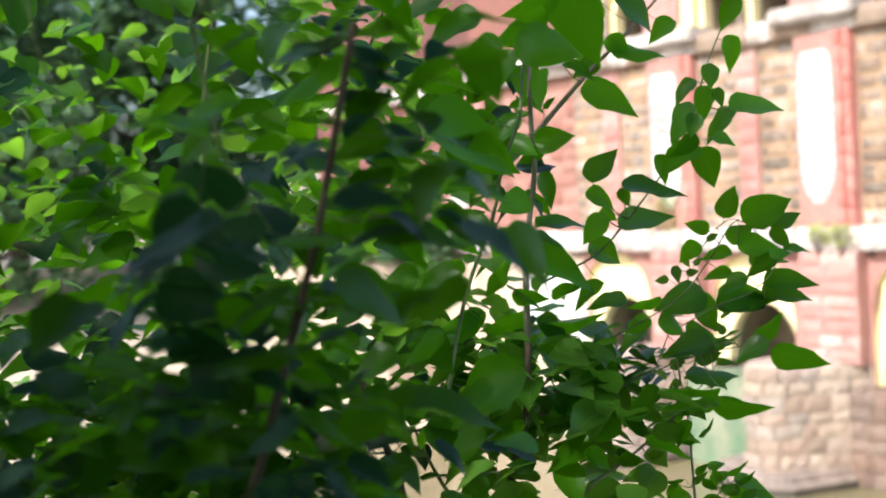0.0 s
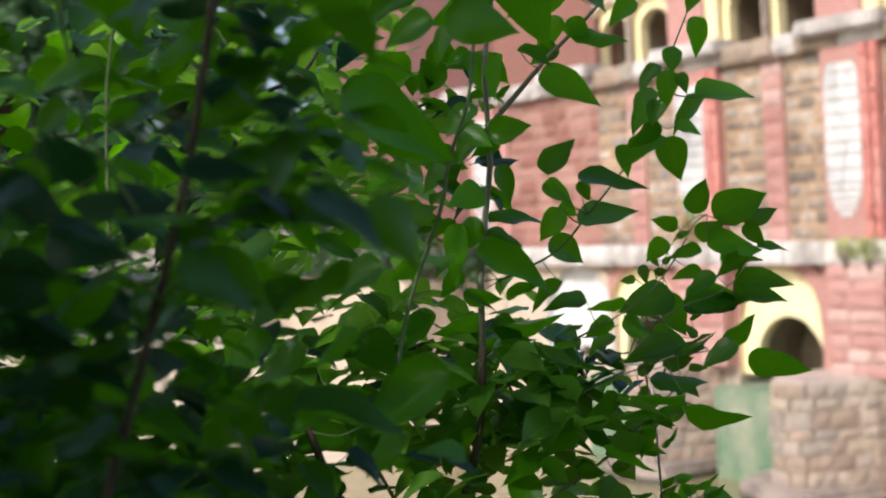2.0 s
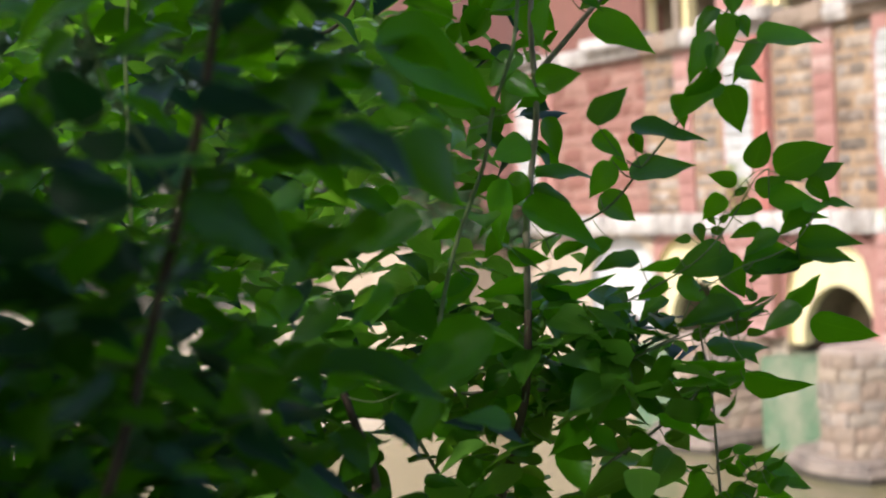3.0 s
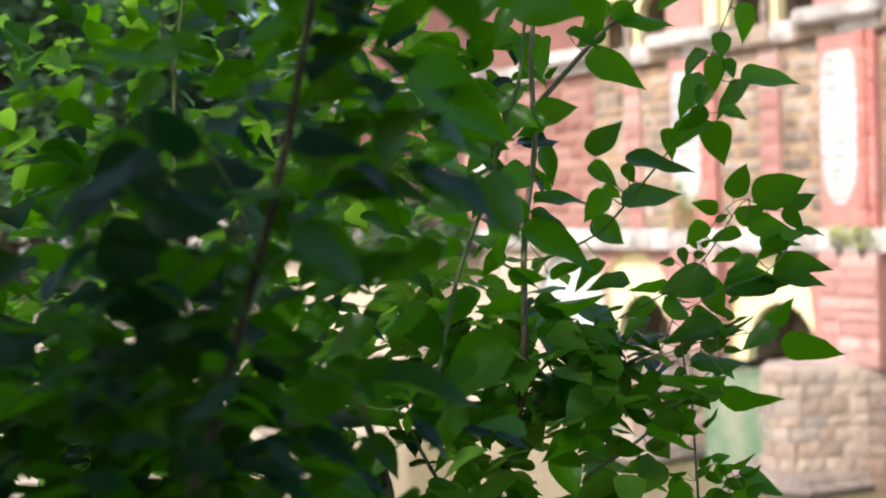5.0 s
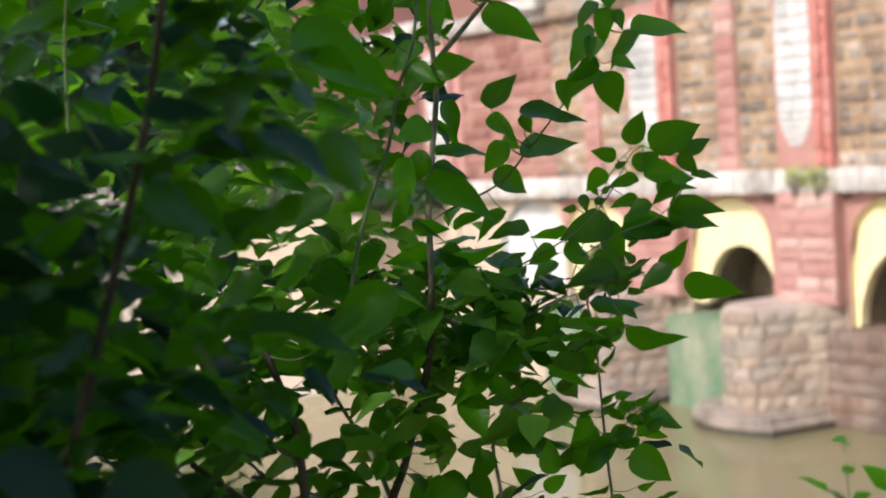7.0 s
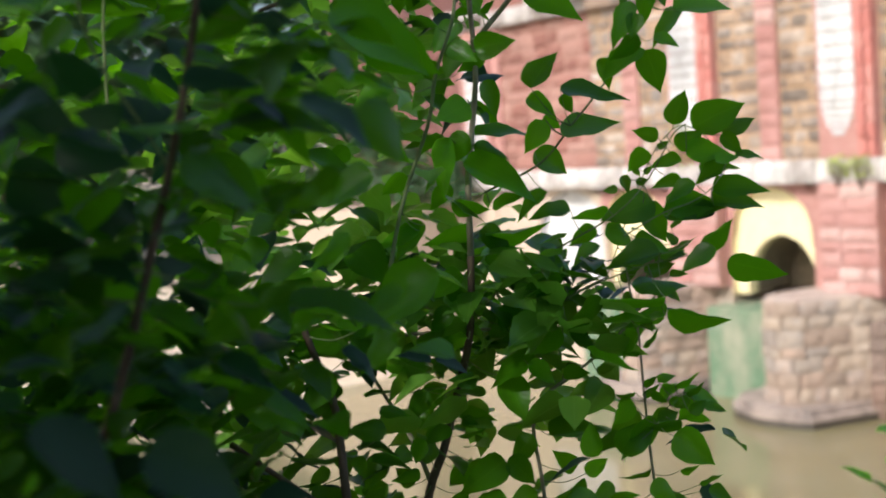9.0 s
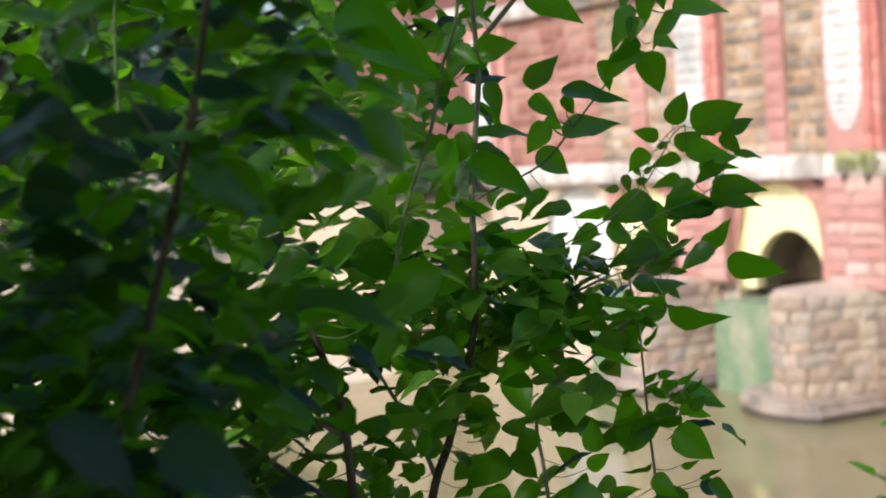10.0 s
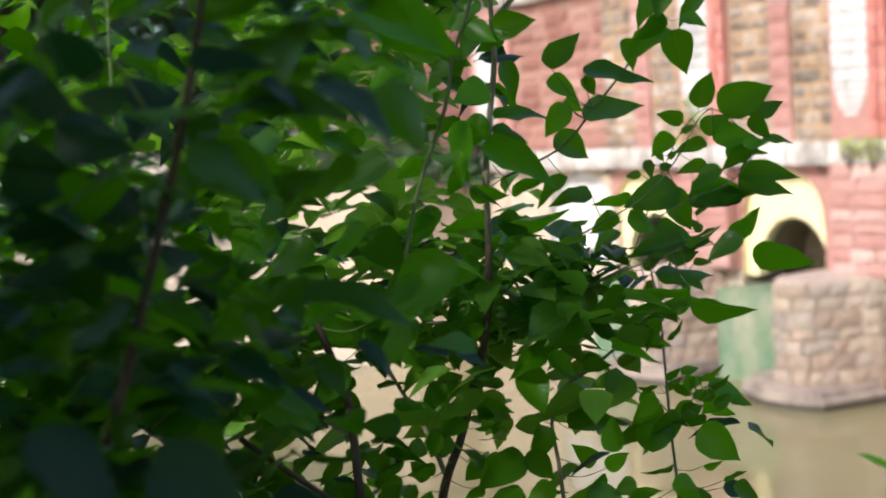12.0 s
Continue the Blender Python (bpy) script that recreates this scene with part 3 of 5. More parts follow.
def leaf_set(mat):
    return [leaf_mesh(*a) for a in (
        (1, mat, 0.3, 0.14, 0.02, 0.03, 0.32), (2, mat, 0.42, 0.22, 0.03, -0.05, 0.31), (3, mat, 0.55, 0.1, 0.03, 0.06, 0.34),
        (4, mat, 0.35, 0.32, 0.04, 0.0, 0.3), (5, mat, 0.2, 0.06, 0.03, -0.03, 0.34), (6, mat, -0.22, 0.22, 0.045, 0.08, 0.32),
        (7, mat, 0.5, 0.2, 0.04, -0.08, 0.36))]


LEAVES = leaf_set(LEAF)
YOUNG_LEAVES = leaf_set(YOUNG_SINGLE)
SKY_SHEEN_LEAVES = leaf_set(SKY_SHEEN_LEAF)
SHADED_LEAVES = leaf_set(SHADED_LEAF)


def leaf_frame(base, tip, normal):
    x = Vector(tip) - Vector(base)
    L = x.length
    x.normalize()
    z = Vector(normal)
    z = (z - x * z.dot(x)).normalized()
    y = z.cross(x)
    m = Matrix((x, y, z)).transposed().to_4x4()
    m.translation = base
    return m @ Matrix.Scale(L, 4)


def scatter_leaves(name, mat, count, spot, size, rnd, parent=None, up=1.1):
    """Many leaves in one mesh; spot(rnd) gives each its place."""
    verts, faces = [], []
    src = [([v.co.copy() for v in me.vertices], [tuple(p.vertices) for p in me.polygons], [a.value for a in me.attributes["rib"].data])
           for me in LEAVES]
    ribs = []
    for _ in range(count):
        p = Vector(spot(rnd))
        a = rnd.uniform(0, 2 * math.pi)
        d = Vector((math.cos(a), math.sin(a), rnd.uniform(-0.6, 0.2))).normalized()
        n = Vector((rnd.gauss(0, 0.5), rnd.gauss(0, 0.5), up))
        m = leaf_frame(p, p + d * rnd.uniform(*size), n)
        vs, fs, rb = src[rnd.randrange(len(src))]
        ribs += rb
        o = len(verts)
        verts += [m @ v for v in vs]
        faces += [tuple(i + o for i in f) for f in fs]
    me = bpy.data.meshes.new(name)
    me.from_pydata([tuple(v) for v in verts], [], faces)
    me.attributes.new("rib", "FLOAT", "POINT").data.foreach_set("value", ribs)
    me.materials.append(mat)
    me.shade_smooth()
    ob = new(name, me)
    ob.parent = parent
    return tagged(ob, kind="stuff")


shrub = tagged(new("shrub"), "leafy green shrub with broad pointed leaves on thin brown stems", "shrub")
shrub.location = (-0.1, 1.25, 3.4)
SHRUB_INV = Matrix.Translation((0.1, -1.25, -3.4))
STEM_POINTS = []
STALKS = bmesh.new()
lr = random.Random(21)
rs = random.Random(11)


def stem(pts, r0, r1, mat=None):
    bm = bmesh.new()
    path = tube(bm, pts, r0, r1, 7)
    STEM_POINTS.extend(path)
    ob = part("stem", bm, mat or (BARK if r0 > 0.0024 else SHOOT), shrub, smooth=True)
    ob.matrix_parent_inverse = SHRUB_INV
    return ob


def stalk(base, tip):
    """A thin bent stalk from the blade to the nearest stem."""
    b = Vector(base)
    near = min(STEM_POINTS, key=lambda p: (p - b).length_squared)
    d = (near - b).length
    if d < 0.075:
        tube(STALKS, [b, (b + near) / 2 + Vector((0, 0, -0.1 * d)), near], 0.0004, 0.0006, 4)


def spray(rows, kinds=LEAVES):
    for bx, by, bz, tx, ty, tz, turn in rows:
        base, tip = Vector((bx, by, bz)), Vector((tx, ty, tz))
        axis = (tip - base).normalized()
        face = Vector((0, -1, 0)) - axis * axis.dot(Vector((0, -1, 0)))
        up = Vector((0, 0, 1)) - axis * axis.dot(Vector((0, 0, 1)))
        if up.length < 0.35:
            up = Vector((-1, 0, 0.2)) - axis * axis.dot(Vector((-1, 0, 0.2)))
        a = radians(turn)
        n = face.normalized() * math.cos(a) + up.normalized() * math.sin(a)
        ob = new("leaf", lr.choice(kinds))
        ob.parent, ob.matrix_parent_inverse = shrub, SHRUB_INV
        ob.matrix_basis = leaf_frame(base, tip, n)
        stalk(base, tip)



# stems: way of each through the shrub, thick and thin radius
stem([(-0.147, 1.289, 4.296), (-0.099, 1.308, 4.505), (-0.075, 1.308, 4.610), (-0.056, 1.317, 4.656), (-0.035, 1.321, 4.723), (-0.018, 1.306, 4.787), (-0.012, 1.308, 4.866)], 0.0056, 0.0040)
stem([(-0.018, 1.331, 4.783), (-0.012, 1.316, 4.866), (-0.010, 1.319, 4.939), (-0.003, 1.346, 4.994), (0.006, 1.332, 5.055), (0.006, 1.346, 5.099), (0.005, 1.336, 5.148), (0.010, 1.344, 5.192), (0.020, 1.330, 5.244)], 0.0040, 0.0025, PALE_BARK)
stem([(0.007, 1.329, 5.095), (0.038, 1.338, 5.128), (0.071, 1.328, 5.162), (0.116, 1.337, 5.204), (0.155, 1.337, 5.244)], 0.0034, 0.0015, PALE_BARK)
stem([(-0.106, 1.218, 4.806), (-0.079, 1.244, 4.923), (-0.045, 1.243, 5.008), (-0.033, 1.237, 5.059), (-0.013, 1.231, 5.109), (-0.005, 1.259, 5.163), (0.004, 1.249, 5.219)], 0.0023, 0.0017)
stem([(-0.091, 1.327, 4.783), (-0.017, 1.332, 4.783), (0.024, 1.327, 4.785), (0.084, 1.335, 4.809), (0.134, 1.319, 4.833)], 0.0022, 0.0012, PALE_BARK)
stem([(0.057, 1.335, 4.259), (0.056, 1.334, 4.486), (0.050, 1.356, 4.602), (0.044, 1.356, 4.660), (0.054, 1.333, 4.700), (0.100, 1.336, 4.731), (0.146, 1.340, 4.767), (0.170, 1.365, 4.790)], 0.0028, 0.0013, PALE_BARK)
stem([(0.189, 1.323, 4.259), (0.180, 1.340, 4.478), (0.174, 1.334, 4.589), (0.171, 1.344, 4.650), (0.168, 1.344, 4.727), (0.166, 1.344, 4.771), (0.160, 1.354, 4.820), (0.158, 1.356, 4.853)], 0.0022, 0.0009, PALE_BARK)
stem([(-0.222, 0.698, 4.828), (-0.204, 0.697, 4.874), (-0.183, 0.704, 4.944), (-0.166, 0.705, 4.999), (-0.155, 0.710, 5.045), (-0.145, 0.706, 5.086), (-0.133, 0.700, 5.136)], 0.0032, 0.0023)
stem([(-0.245, 0.763, 5.154), (-0.236, 0.763, 5.101), (-0.225, 0.759, 5.058), (-0.201, 0.752, 5.018), (-0.183, 0.753, 4.984)], 0.0016, 0.0010)
stem([(-0.293, 0.984, 4.822), (-0.299, 1.004, 4.932), (-0.296, 1.003, 5.034), (-0.291, 1.000, 5.117), (-0.276, 0.999, 5.198)], 0.0016, 0.0012)
stem([(-0.140, 1.121, 4.410), (-0.138, 1.143, 4.596), (-0.141, 1.123, 4.664), (-0.149, 1.150, 4.742), (-0.165, 1.144, 4.800), (-0.182, 1.141, 4.857)], 0.0055, 0.0033)
stem([(-0.072, 1.308, 4.619), (-0.092, 1.327, 4.667), (-0.126, 1.335, 4.729), (-0.142, 1.311, 4.776)], 0.0032, 0.0016, PALE_BARK)
stem([(-0.242, 1.108, 4.724), (-0.209, 1.092, 4.704), (-0.161, 1.109, 4.660), (-0.120, 1.098, 4.627)], 0.0032, 0.0021)
stem([(0.086, 1.306, 4.871), (0.136, 1.310, 4.895), (0.159, 1.296, 4.913), (0.183, 1.313, 4.936), (0.196, 1.292, 4.961), (0.209, 1.286, 4.983), (0.224, 1.303, 4.991)], 0.0010, 0.0006)
stem([(0.149, 1.270, 4.880), (0.192, 1.276, 4.901), (0.226, 1.283, 4.911), (0.250, 1.290, 4.927), (0.261, 1.277, 4.951)], 0.0008, 0.0005)
stem([(0.009, 1.293, 4.935), (0.069, 1.320, 4.960), (0.104, 1.304, 4.998), (0.141, 1.326, 5.038), (0.174, 1.326, 5.080), (0.190, 1.313, 5.134), (0.198, 1.316, 5.158), (0.213, 1.320, 5.191), (0.234, 1.326, 5.236)], 0.0014, 0.0007)
stem([(0.082, 1.294, 4.814), (0.131, 1.294, 4.833), (0.175, 1.297, 4.846), (0.219, 1.307, 4.851), (0.247, 1.293, 4.854)], 0.0009, 0.0005)
stem([(0.177, 1.300, 4.672), (0.192, 1.312, 4.690), (0.203, 1.298, 4.704), (0.209, 1.301, 4.705)], 0.0009, 0.0005)
stem([(-0.335, 0.697, 5.184), (-0.325, 0.688, 5.158), (-0.319, 0.687, 5.126), (-0.292, 0.677, 5.069), (-0.266, 0.683, 5.045), (-0.224, 0.686, 5.024)], 0.0010, 0.0007)
stem([(-0.252, 1.491, 5.165), (-0.213, 1.513, 5.186), (-0.183, 1.516, 5.233), (-0.157, 1.498, 5.284)], 0.0028, 0.0017)
stem([(0.133, 1.370, 4.816), (0.152, 1.374, 4.859), (0.167, 1.378, 4.896), (0.183, 1.372, 4.933), (0.200, 1.365, 4.967), (0.225, 1.358, 4.990), (0.249, 1.359, 4.982)], 0.0008, 0.0005)

# sprays of leaves: where the blade begins, where it ends, and how far it is turned out of the upright
spray([
    (0.215, 1.285, 5.111, 0.276, 1.284, 5.117, 48),
    (0.219, 1.287, 5.190, 0.223, 1.281, 5.150, -19),
    (0.189, 1.241, 5.156, 0.183, 1.224, 5.131, 8),
    (0.184, 1.312, 5.147, 0.158, 1.302, 5.124, 55),
    (0.168, 1.257, 5.119, 0.138, 1.254, 5.077, 55),
    (0.173, 1.250, 5.105, 0.163, 1.242, 5.080, 8),
    (0.188, 1.262, 5.135, 0.178, 1.258, 5.097, 25),
    (0.195, 1.261, 5.131, 0.206, 1.259, 5.112, 21),
    (0.228, 1.311, 5.112, 0.190, 1.314, 5.078, 56),
    (0.190, 1.259, 5.080, 0.216, 1.255, 5.074, 42),
    (0.173, 1.254, 5.084, 0.148, 1.247, 5.058, -25),
    (0.180, 1.285, 5.073, 0.136, 1.273, 5.046, 53),
])
spray([
    (0.188, 1.308, 5.072, 0.202, 1.306, 5.026, 8),
    (0.137, 1.299, 5.066, 0.151, 1.296, 5.034, 35),
    (0.091, 1.240, 5.034, 0.163, 1.248, 5.023, 65),
    (0.092, 1.299, 4.993, 0.156, 1.298, 5.002, 55),
    (0.059, 1.293, 5.031, 0.090, 1.284, 5.013, 29),
    (0.062, 1.258, 5.039, 0.086, 1.268, 5.080, 48),
    (0.097, 1.299, 5.032, 0.105, 1.298, 5.010, 8),
    (0.234, 1.304, 5.232, 0.211, 1.306, 5.198, 31),
    (0.161, 1.287, 5.209, 0.130, 1.284, 5.187, 34),
])
spray([
    (0.032, 1.161, 5.245, 0.066, 1.167, 5.148, 44),
    (0.026, 1.157, 5.223, -0.023, 1.153, 5.194, -44),
    (0.014, 1.138, 5.202, -0.039, 1.120, 5.167, -47),
    (0.080, 1.168, 5.226, 0.130, 1.184, 5.190, 30),
    (-0.048, 1.128, 5.201, -0.106, 1.124, 5.176, 49),
    (-0.061, 1.164, 5.250, -0.106, 1.172, 5.221, 37),
    (0.004, 1.187, 5.263, -0.041, 1.198, 5.234, 37),
    (0.112, 1.187, 5.257, 0.145, 1.176, 5.219, 30),
    (-0.118, 1.186, 5.224, -0.164, 1.194, 5.200, 33),
    (-0.081, 1.126, 5.228, -0.124, 1.130, 5.204, 33),
])
spray([
    (0.062, 1.327, 5.145, 0.128, 1.317, 5.121, 32),
    (0.098, 1.331, 5.186, 0.159, 1.328, 5.184, 55),
    (0.008, 1.312, 5.086, 0.048, 1.297, 5.096, 8),
    (0.014, 1.360, 5.055, 0.033, 1.359, 5.014, 35),
    (-0.003, 1.310, 5.029, -0.038, 1.282, 5.013, 8),
    (0.002, 1.290, 4.995, 0.062, 1.302, 5.007, 65),
    (0.077, 1.294, 5.004, 0.051, 1.293, 4.973, 8),
    (0.065, 1.352, 4.973, 0.101, 1.358, 4.944, 19),
    (0.076, 1.320, 5.010, 0.095, 1.320, 4.996, -26),
    (-0.012, 1.283, 4.968, 0.068, 1.272, 4.940, 54),
    (0.000, 1.329, 4.987, 0.039, 1.328, 4.971, 52),
    (-0.026, 1.318, 4.995, -0.045, 1.324, 4.927, 53),
])
spray([
    (0.091, 1.358, 5.208, 0.056, 1.363, 5.183, 28),
    (0.041, 1.298, 5.170, 0.075, 1.289, 5.150, 58),
    (0.001, 1.357, 5.178, 0.002, 1.334, 5.131, 8),
    (-0.010, 1.330, 5.176, -0.036, 1.329, 5.162, 27),
    (0.018, 1.311, 5.124, 0.034, 1.310, 5.133, -53),
    (-0.010, 1.332, 5.117, -0.039, 1.328, 5.088, 33),
    (-0.005, 1.364, 5.101, -0.032, 1.360, 5.060, 31),
    (0.016, 1.328, 5.082, -0.013, 1.331, 5.063, -41),
    (-0.039, 1.351, 5.167, -0.066, 1.367, 5.133, 8),
    (-0.069, 1.302, 5.165, -0.126, 1.298, 5.153, -39),
    (0.091, 1.342, 5.241, 0.042, 1.326, 5.201, -37),
])
spray([
    (-0.033, 1.029, 5.162, -0.076, 1.031, 5.143, 26),
    (-0.083, 1.049, 5.089, -0.021, 1.054, 5.047, -33),
    (-0.022, 1.027, 5.165, 0.036, 1.026, 5.144, 8),
    (-0.112, 1.057, 5.114, -0.062, 1.062, 5.088, 45),
    (-0.022, 1.077, 5.161, -0.038, 1.071, 5.132, 41),
    (-0.064, 1.077, 5.072, -0.097, 1.084, 5.059, 39),
])
spray([
    (0.219, 1.358, 4.992, 0.233, 1.362, 5.032, 15),
    (0.241, 1.359, 4.987, 0.301, 1.364, 5.017, 15),
    (0.275, 1.380, 4.981, 0.316, 1.383, 4.997, 45),
    (0.269, 1.349, 4.977, 0.293, 1.348, 4.955, 20),
    (0.285, 1.358, 4.953, 0.319, 1.360, 4.956, 60),
    (0.244, 1.345, 4.938, 0.288, 1.348, 4.948, 60),
    (0.227, 1.326, 4.958, 0.273, 1.328, 4.966, 35),
    (0.224, 1.345, 4.954, 0.188, 1.343, 4.950, 50),
    (0.223, 1.343, 4.932, 0.189, 1.342, 4.928, 50),
    (0.201, 1.310, 4.899, 0.259, 1.313, 4.915, 40),
    (0.248, 1.312, 4.906, 0.307, 1.315, 4.908, 55),
    (0.202, 1.356, 4.979, 0.174, 1.356, 4.989, 15),
    (0.217, 1.336, 4.969, 0.252, 1.339, 4.983, 25),
    (0.189, 1.355, 4.966, 0.167, 1.352, 4.943, 20),
])
spray([
    (0.156, 1.370, 4.925, 0.139, 1.369, 4.926, 25),
    (0.161, 1.372, 4.939, 0.171, 1.370, 4.920, 30),
    (0.177, 1.371, 4.929, 0.191, 1.372, 4.935, 25),
    (0.171, 1.370, 4.916, 0.177, 1.369, 4.898, 30),
    (0.176, 1.383, 4.950, 0.184, 1.382, 4.936, 30),
    (0.188, 1.383, 4.939, 0.198, 1.384, 4.948, 30),
    (0.205, 1.386, 4.966, 0.219, 1.387, 4.975, 40),
    (0.187, 1.383, 4.824, 0.217, 1.386, 4.838, 55),
    (0.195, 1.385, 4.839, 0.231, 1.387, 4.854, 55),
    (0.162, 1.383, 4.832, 0.184, 1.384, 4.840, 45),
    (0.213, 1.396, 4.840, 0.230, 1.397, 4.852, 40),
    (0.174, 1.382, 4.812, 0.197, 1.383, 4.817, 60),
], YOUNG_LEAVES)
spray([
    (0.199, 1.382, 4.810, 0.224, 1.382, 4.795, 45),
    (0.155, 1.381, 4.820, 0.175, 1.383, 4.831, 40),
    (0.148, 1.376, 4.756, 0.169, 1.375, 4.742, 40),
    (0.111, 1.354, 4.756, 0.132, 1.354, 4.745, 40),
    (0.084, 1.351, 4.732, 0.108, 1.351, 4.724, 50),
    (0.121, 1.352, 4.723, 0.140, 1.353, 4.728, 45),
    (0.164, 1.368, 4.776, 0.192, 1.368, 4.764, 45),
    (0.018, 1.365, 4.695, 0.041, 1.366, 4.700, 50),
], YOUNG_LEAVES)
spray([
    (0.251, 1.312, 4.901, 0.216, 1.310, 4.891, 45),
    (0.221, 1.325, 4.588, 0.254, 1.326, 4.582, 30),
], SKY_SHEEN_LEAVES)
spray([
    (0.267, 1.314, 4.946, 0.231, 1.322, 4.929, 48),
    (0.250, 1.309, 4.920, 0.307, 1.296, 4.927, 47),
    (0.245, 1.257, 4.951, 0.271, 1.261, 4.959, 41),
    (0.229, 1.291, 4.928, 0.195, 1.297, 4.912, 50),
    (0.197, 1.311, 4.896, 0.263, 1.302, 4.906, 55),
    (0.230, 1.295, 4.860, 0.271, 1.295, 4.885, -42),
    (0.241, 1.264, 4.862, 0.202, 1.266, 4.842, 50),
    (0.188, 1.288, 4.857, 0.232, 1.298, 4.864, -69),
])
spray([
    (0.201, 1.373, 4.849, 0.244, 1.383, 4.854, -70),
    (0.200, 1.401, 4.834, 0.231, 1.409, 4.843, -65),
    (0.171, 1.387, 4.808, 0.195, 1.392, 4.827, -55),
    (0.177, 1.344, 4.833, 0.202, 1.343, 4.840, 60),
    (0.208, 1.347, 4.882, 0.229, 1.347, 4.889, -54),
    (0.194, 1.408, 4.855, 0.176, 1.407, 4.836, -57),
    (0.219, 1.381, 4.857, 0.209, 1.385, 4.873, 39),
    (0.192, 1.351, 4.801, 0.209, 1.349, 4.818, 57),
    (0.168, 1.406, 4.781, 0.160, 1.409, 4.761, 55),
    (0.166, 1.385, 4.805, 0.151, 1.388, 4.791, 47),
    (0.213, 1.404, 4.820, 0.234, 1.402, 4.824, 50),
    (0.176, 1.369, 4.799, 0.164, 1.367, 4.782, 53),
], YOUNG_LEAVES)
spray([
    (0.286, 1.438, 4.828, 0.355, 1.427, 4.807, -44),
    (0.215, 1.453, 4.773, 0.286, 1.438, 4.750, -51),
])
spray([
    (0.190, 1.332, 4.910, 0.130, 1.322, 4.894, 34),
    (0.138, 1.314, 4.908, 0.097, 1.318, 4.896, -60),
    (0.179, 1.338, 4.907, 0.207, 1.346, 4.862, 23),
    (0.124, 1.312, 4.887, 0.094, 1.307, 4.872, 31),
    (0.137, 1.327, 4.888, 0.169, 1.331, 4.863, 32),
    (0.169, 1.350, 4.868, 0.215, 1.358, 4.855, 55),
    (0.066, 1.345, 4.869, 0.106, 1.350, 4.832, 49),
    (0.187, 1.289, 4.859, 0.128, 1.294, 4.850, 56),
    (0.088, 1.345, 4.849, 0.046, 1.339, 4.843, 56),
    (0.074, 1.302, 4.930, 0.037, 1.299, 4.903, 65),
    (0.016, 1.286, 4.916, 0.051, 1.282, 4.931, 60),
    (0.096, 1.279, 4.910, 0.050, 1.278, 4.908, 61),
])
spray([
    (-0.028, 1.277, 4.924, 0.013, 1.274, 4.916, -45),
    (0.006, 1.305, 4.890, 0.076, 1.290, 4.891, -70),
    (0.000, 1.306, 4.894, 0.038, 1.306, 4.866, 35),
    (-0.010, 1.346, 4.895, -0.063, 1.332, 4.875, -46),
    (-0.057, 1.285, 4.905, -0.098, 1.293, 4.871, 43),
    (-0.063, 1.283, 4.899, -0.115, 1.294, 4.887, 54),
    (0.008, 1.328, 4.870, 0.034, 1.324, 4.843, -35),
    (-0.029, 1.296, 4.839, -0.016, 1.298, 4.793, 36),
])
spray([
    (-0.020, 1.243, 4.854, -0.056, 1.251, 4.831, 39),
    (0.084, 1.286, 4.837, 0.026, 1.286, 4.823, 57),
    (-0.035, 1.284, 4.813, -0.062, 1.283, 4.792, 25),
    (0.013, 1.287, 4.794, 0.068, 1.293, 4.810, 52),
    (0.156, 1.283, 4.826, 0.218, 1.290, 4.830, 67),
    (0.185, 1.247, 4.816, 0.119, 1.259, 4.810, -68),
    (0.120, 1.243, 4.820, 0.077, 1.252, 4.796, 54),
    (0.193, 1.303, 4.801, 0.147, 1.306, 4.774, -48),
    (0.188, 1.274, 4.793, 0.111, 1.280, 4.776, -70),
    (0.157, 1.268, 4.778, 0.136, 1.272, 4.750, 55),
    (0.158, 1.239, 4.768, 0.179, 1.236, 4.782, -59),
    (0.157, 1.258, 4.759, 0.141, 1.256, 4.757, -44),
])
spray([
    (0.101, 1.235, 4.771, 0.144, 1.223, 4.736, -62),
    (0.077, 1.268, 4.740, 0.106, 1.264, 4.741, 45),
    (0.020, 1.296, 4.735, 0.033, 1.263, 4.693, 8),
    (0.041, 1.264, 4.753, 0.070, 1.269, 4.729, 44),
    (0.086, 1.259, 4.784, 0.120, 1.264, 4.765, 46),
    (0.078, 1.243, 4.787, 0.037, 1.244, 4.767, 42),
    (0.049, 1.274, 4.759, -0.008, 1.285, 4.737, 53),
    (-0.021, 1.246, 4.789, -0.059, 1.238, 4.770, -44),
])
spray([
    (-0.055, 1.360, 4.710, -0.103, 1.356, 4.686, 44),
    (-0.075, 1.355, 4.735, -0.104, 1.348, 4.714, -25),
    (-0.039, 1.369, 4.679, 0.005, 1.370, 4.679, 57),
    (-0.036, 1.351, 4.679, -0.015, 1.347, 4.671, 42),
    (-0.041, 1.334, 4.665, -0.006, 1.330, 4.669, -65),
    (0.032, 1.376, 4.662, 0.016, 1.380, 4.655, -26),
    (0.061, 1.329, 4.660, 0.126, 1.343, 4.672, 72),
    (0.155, 1.356, 4.690, 0.140, 1.369, 4.666, 8),
    (0.161, 1.361, 4.696, 0.135, 1.358, 4.690, -59),
    (0.165, 1.308, 4.713, 0.179, 1.306, 4.725, 55),
    (0.181, 1.315, 4.716, 0.201, 1.318, 4.724, 45),
    (0.167, 1.345, 4.695, 0.189, 1.346, 4.704, -40),
])
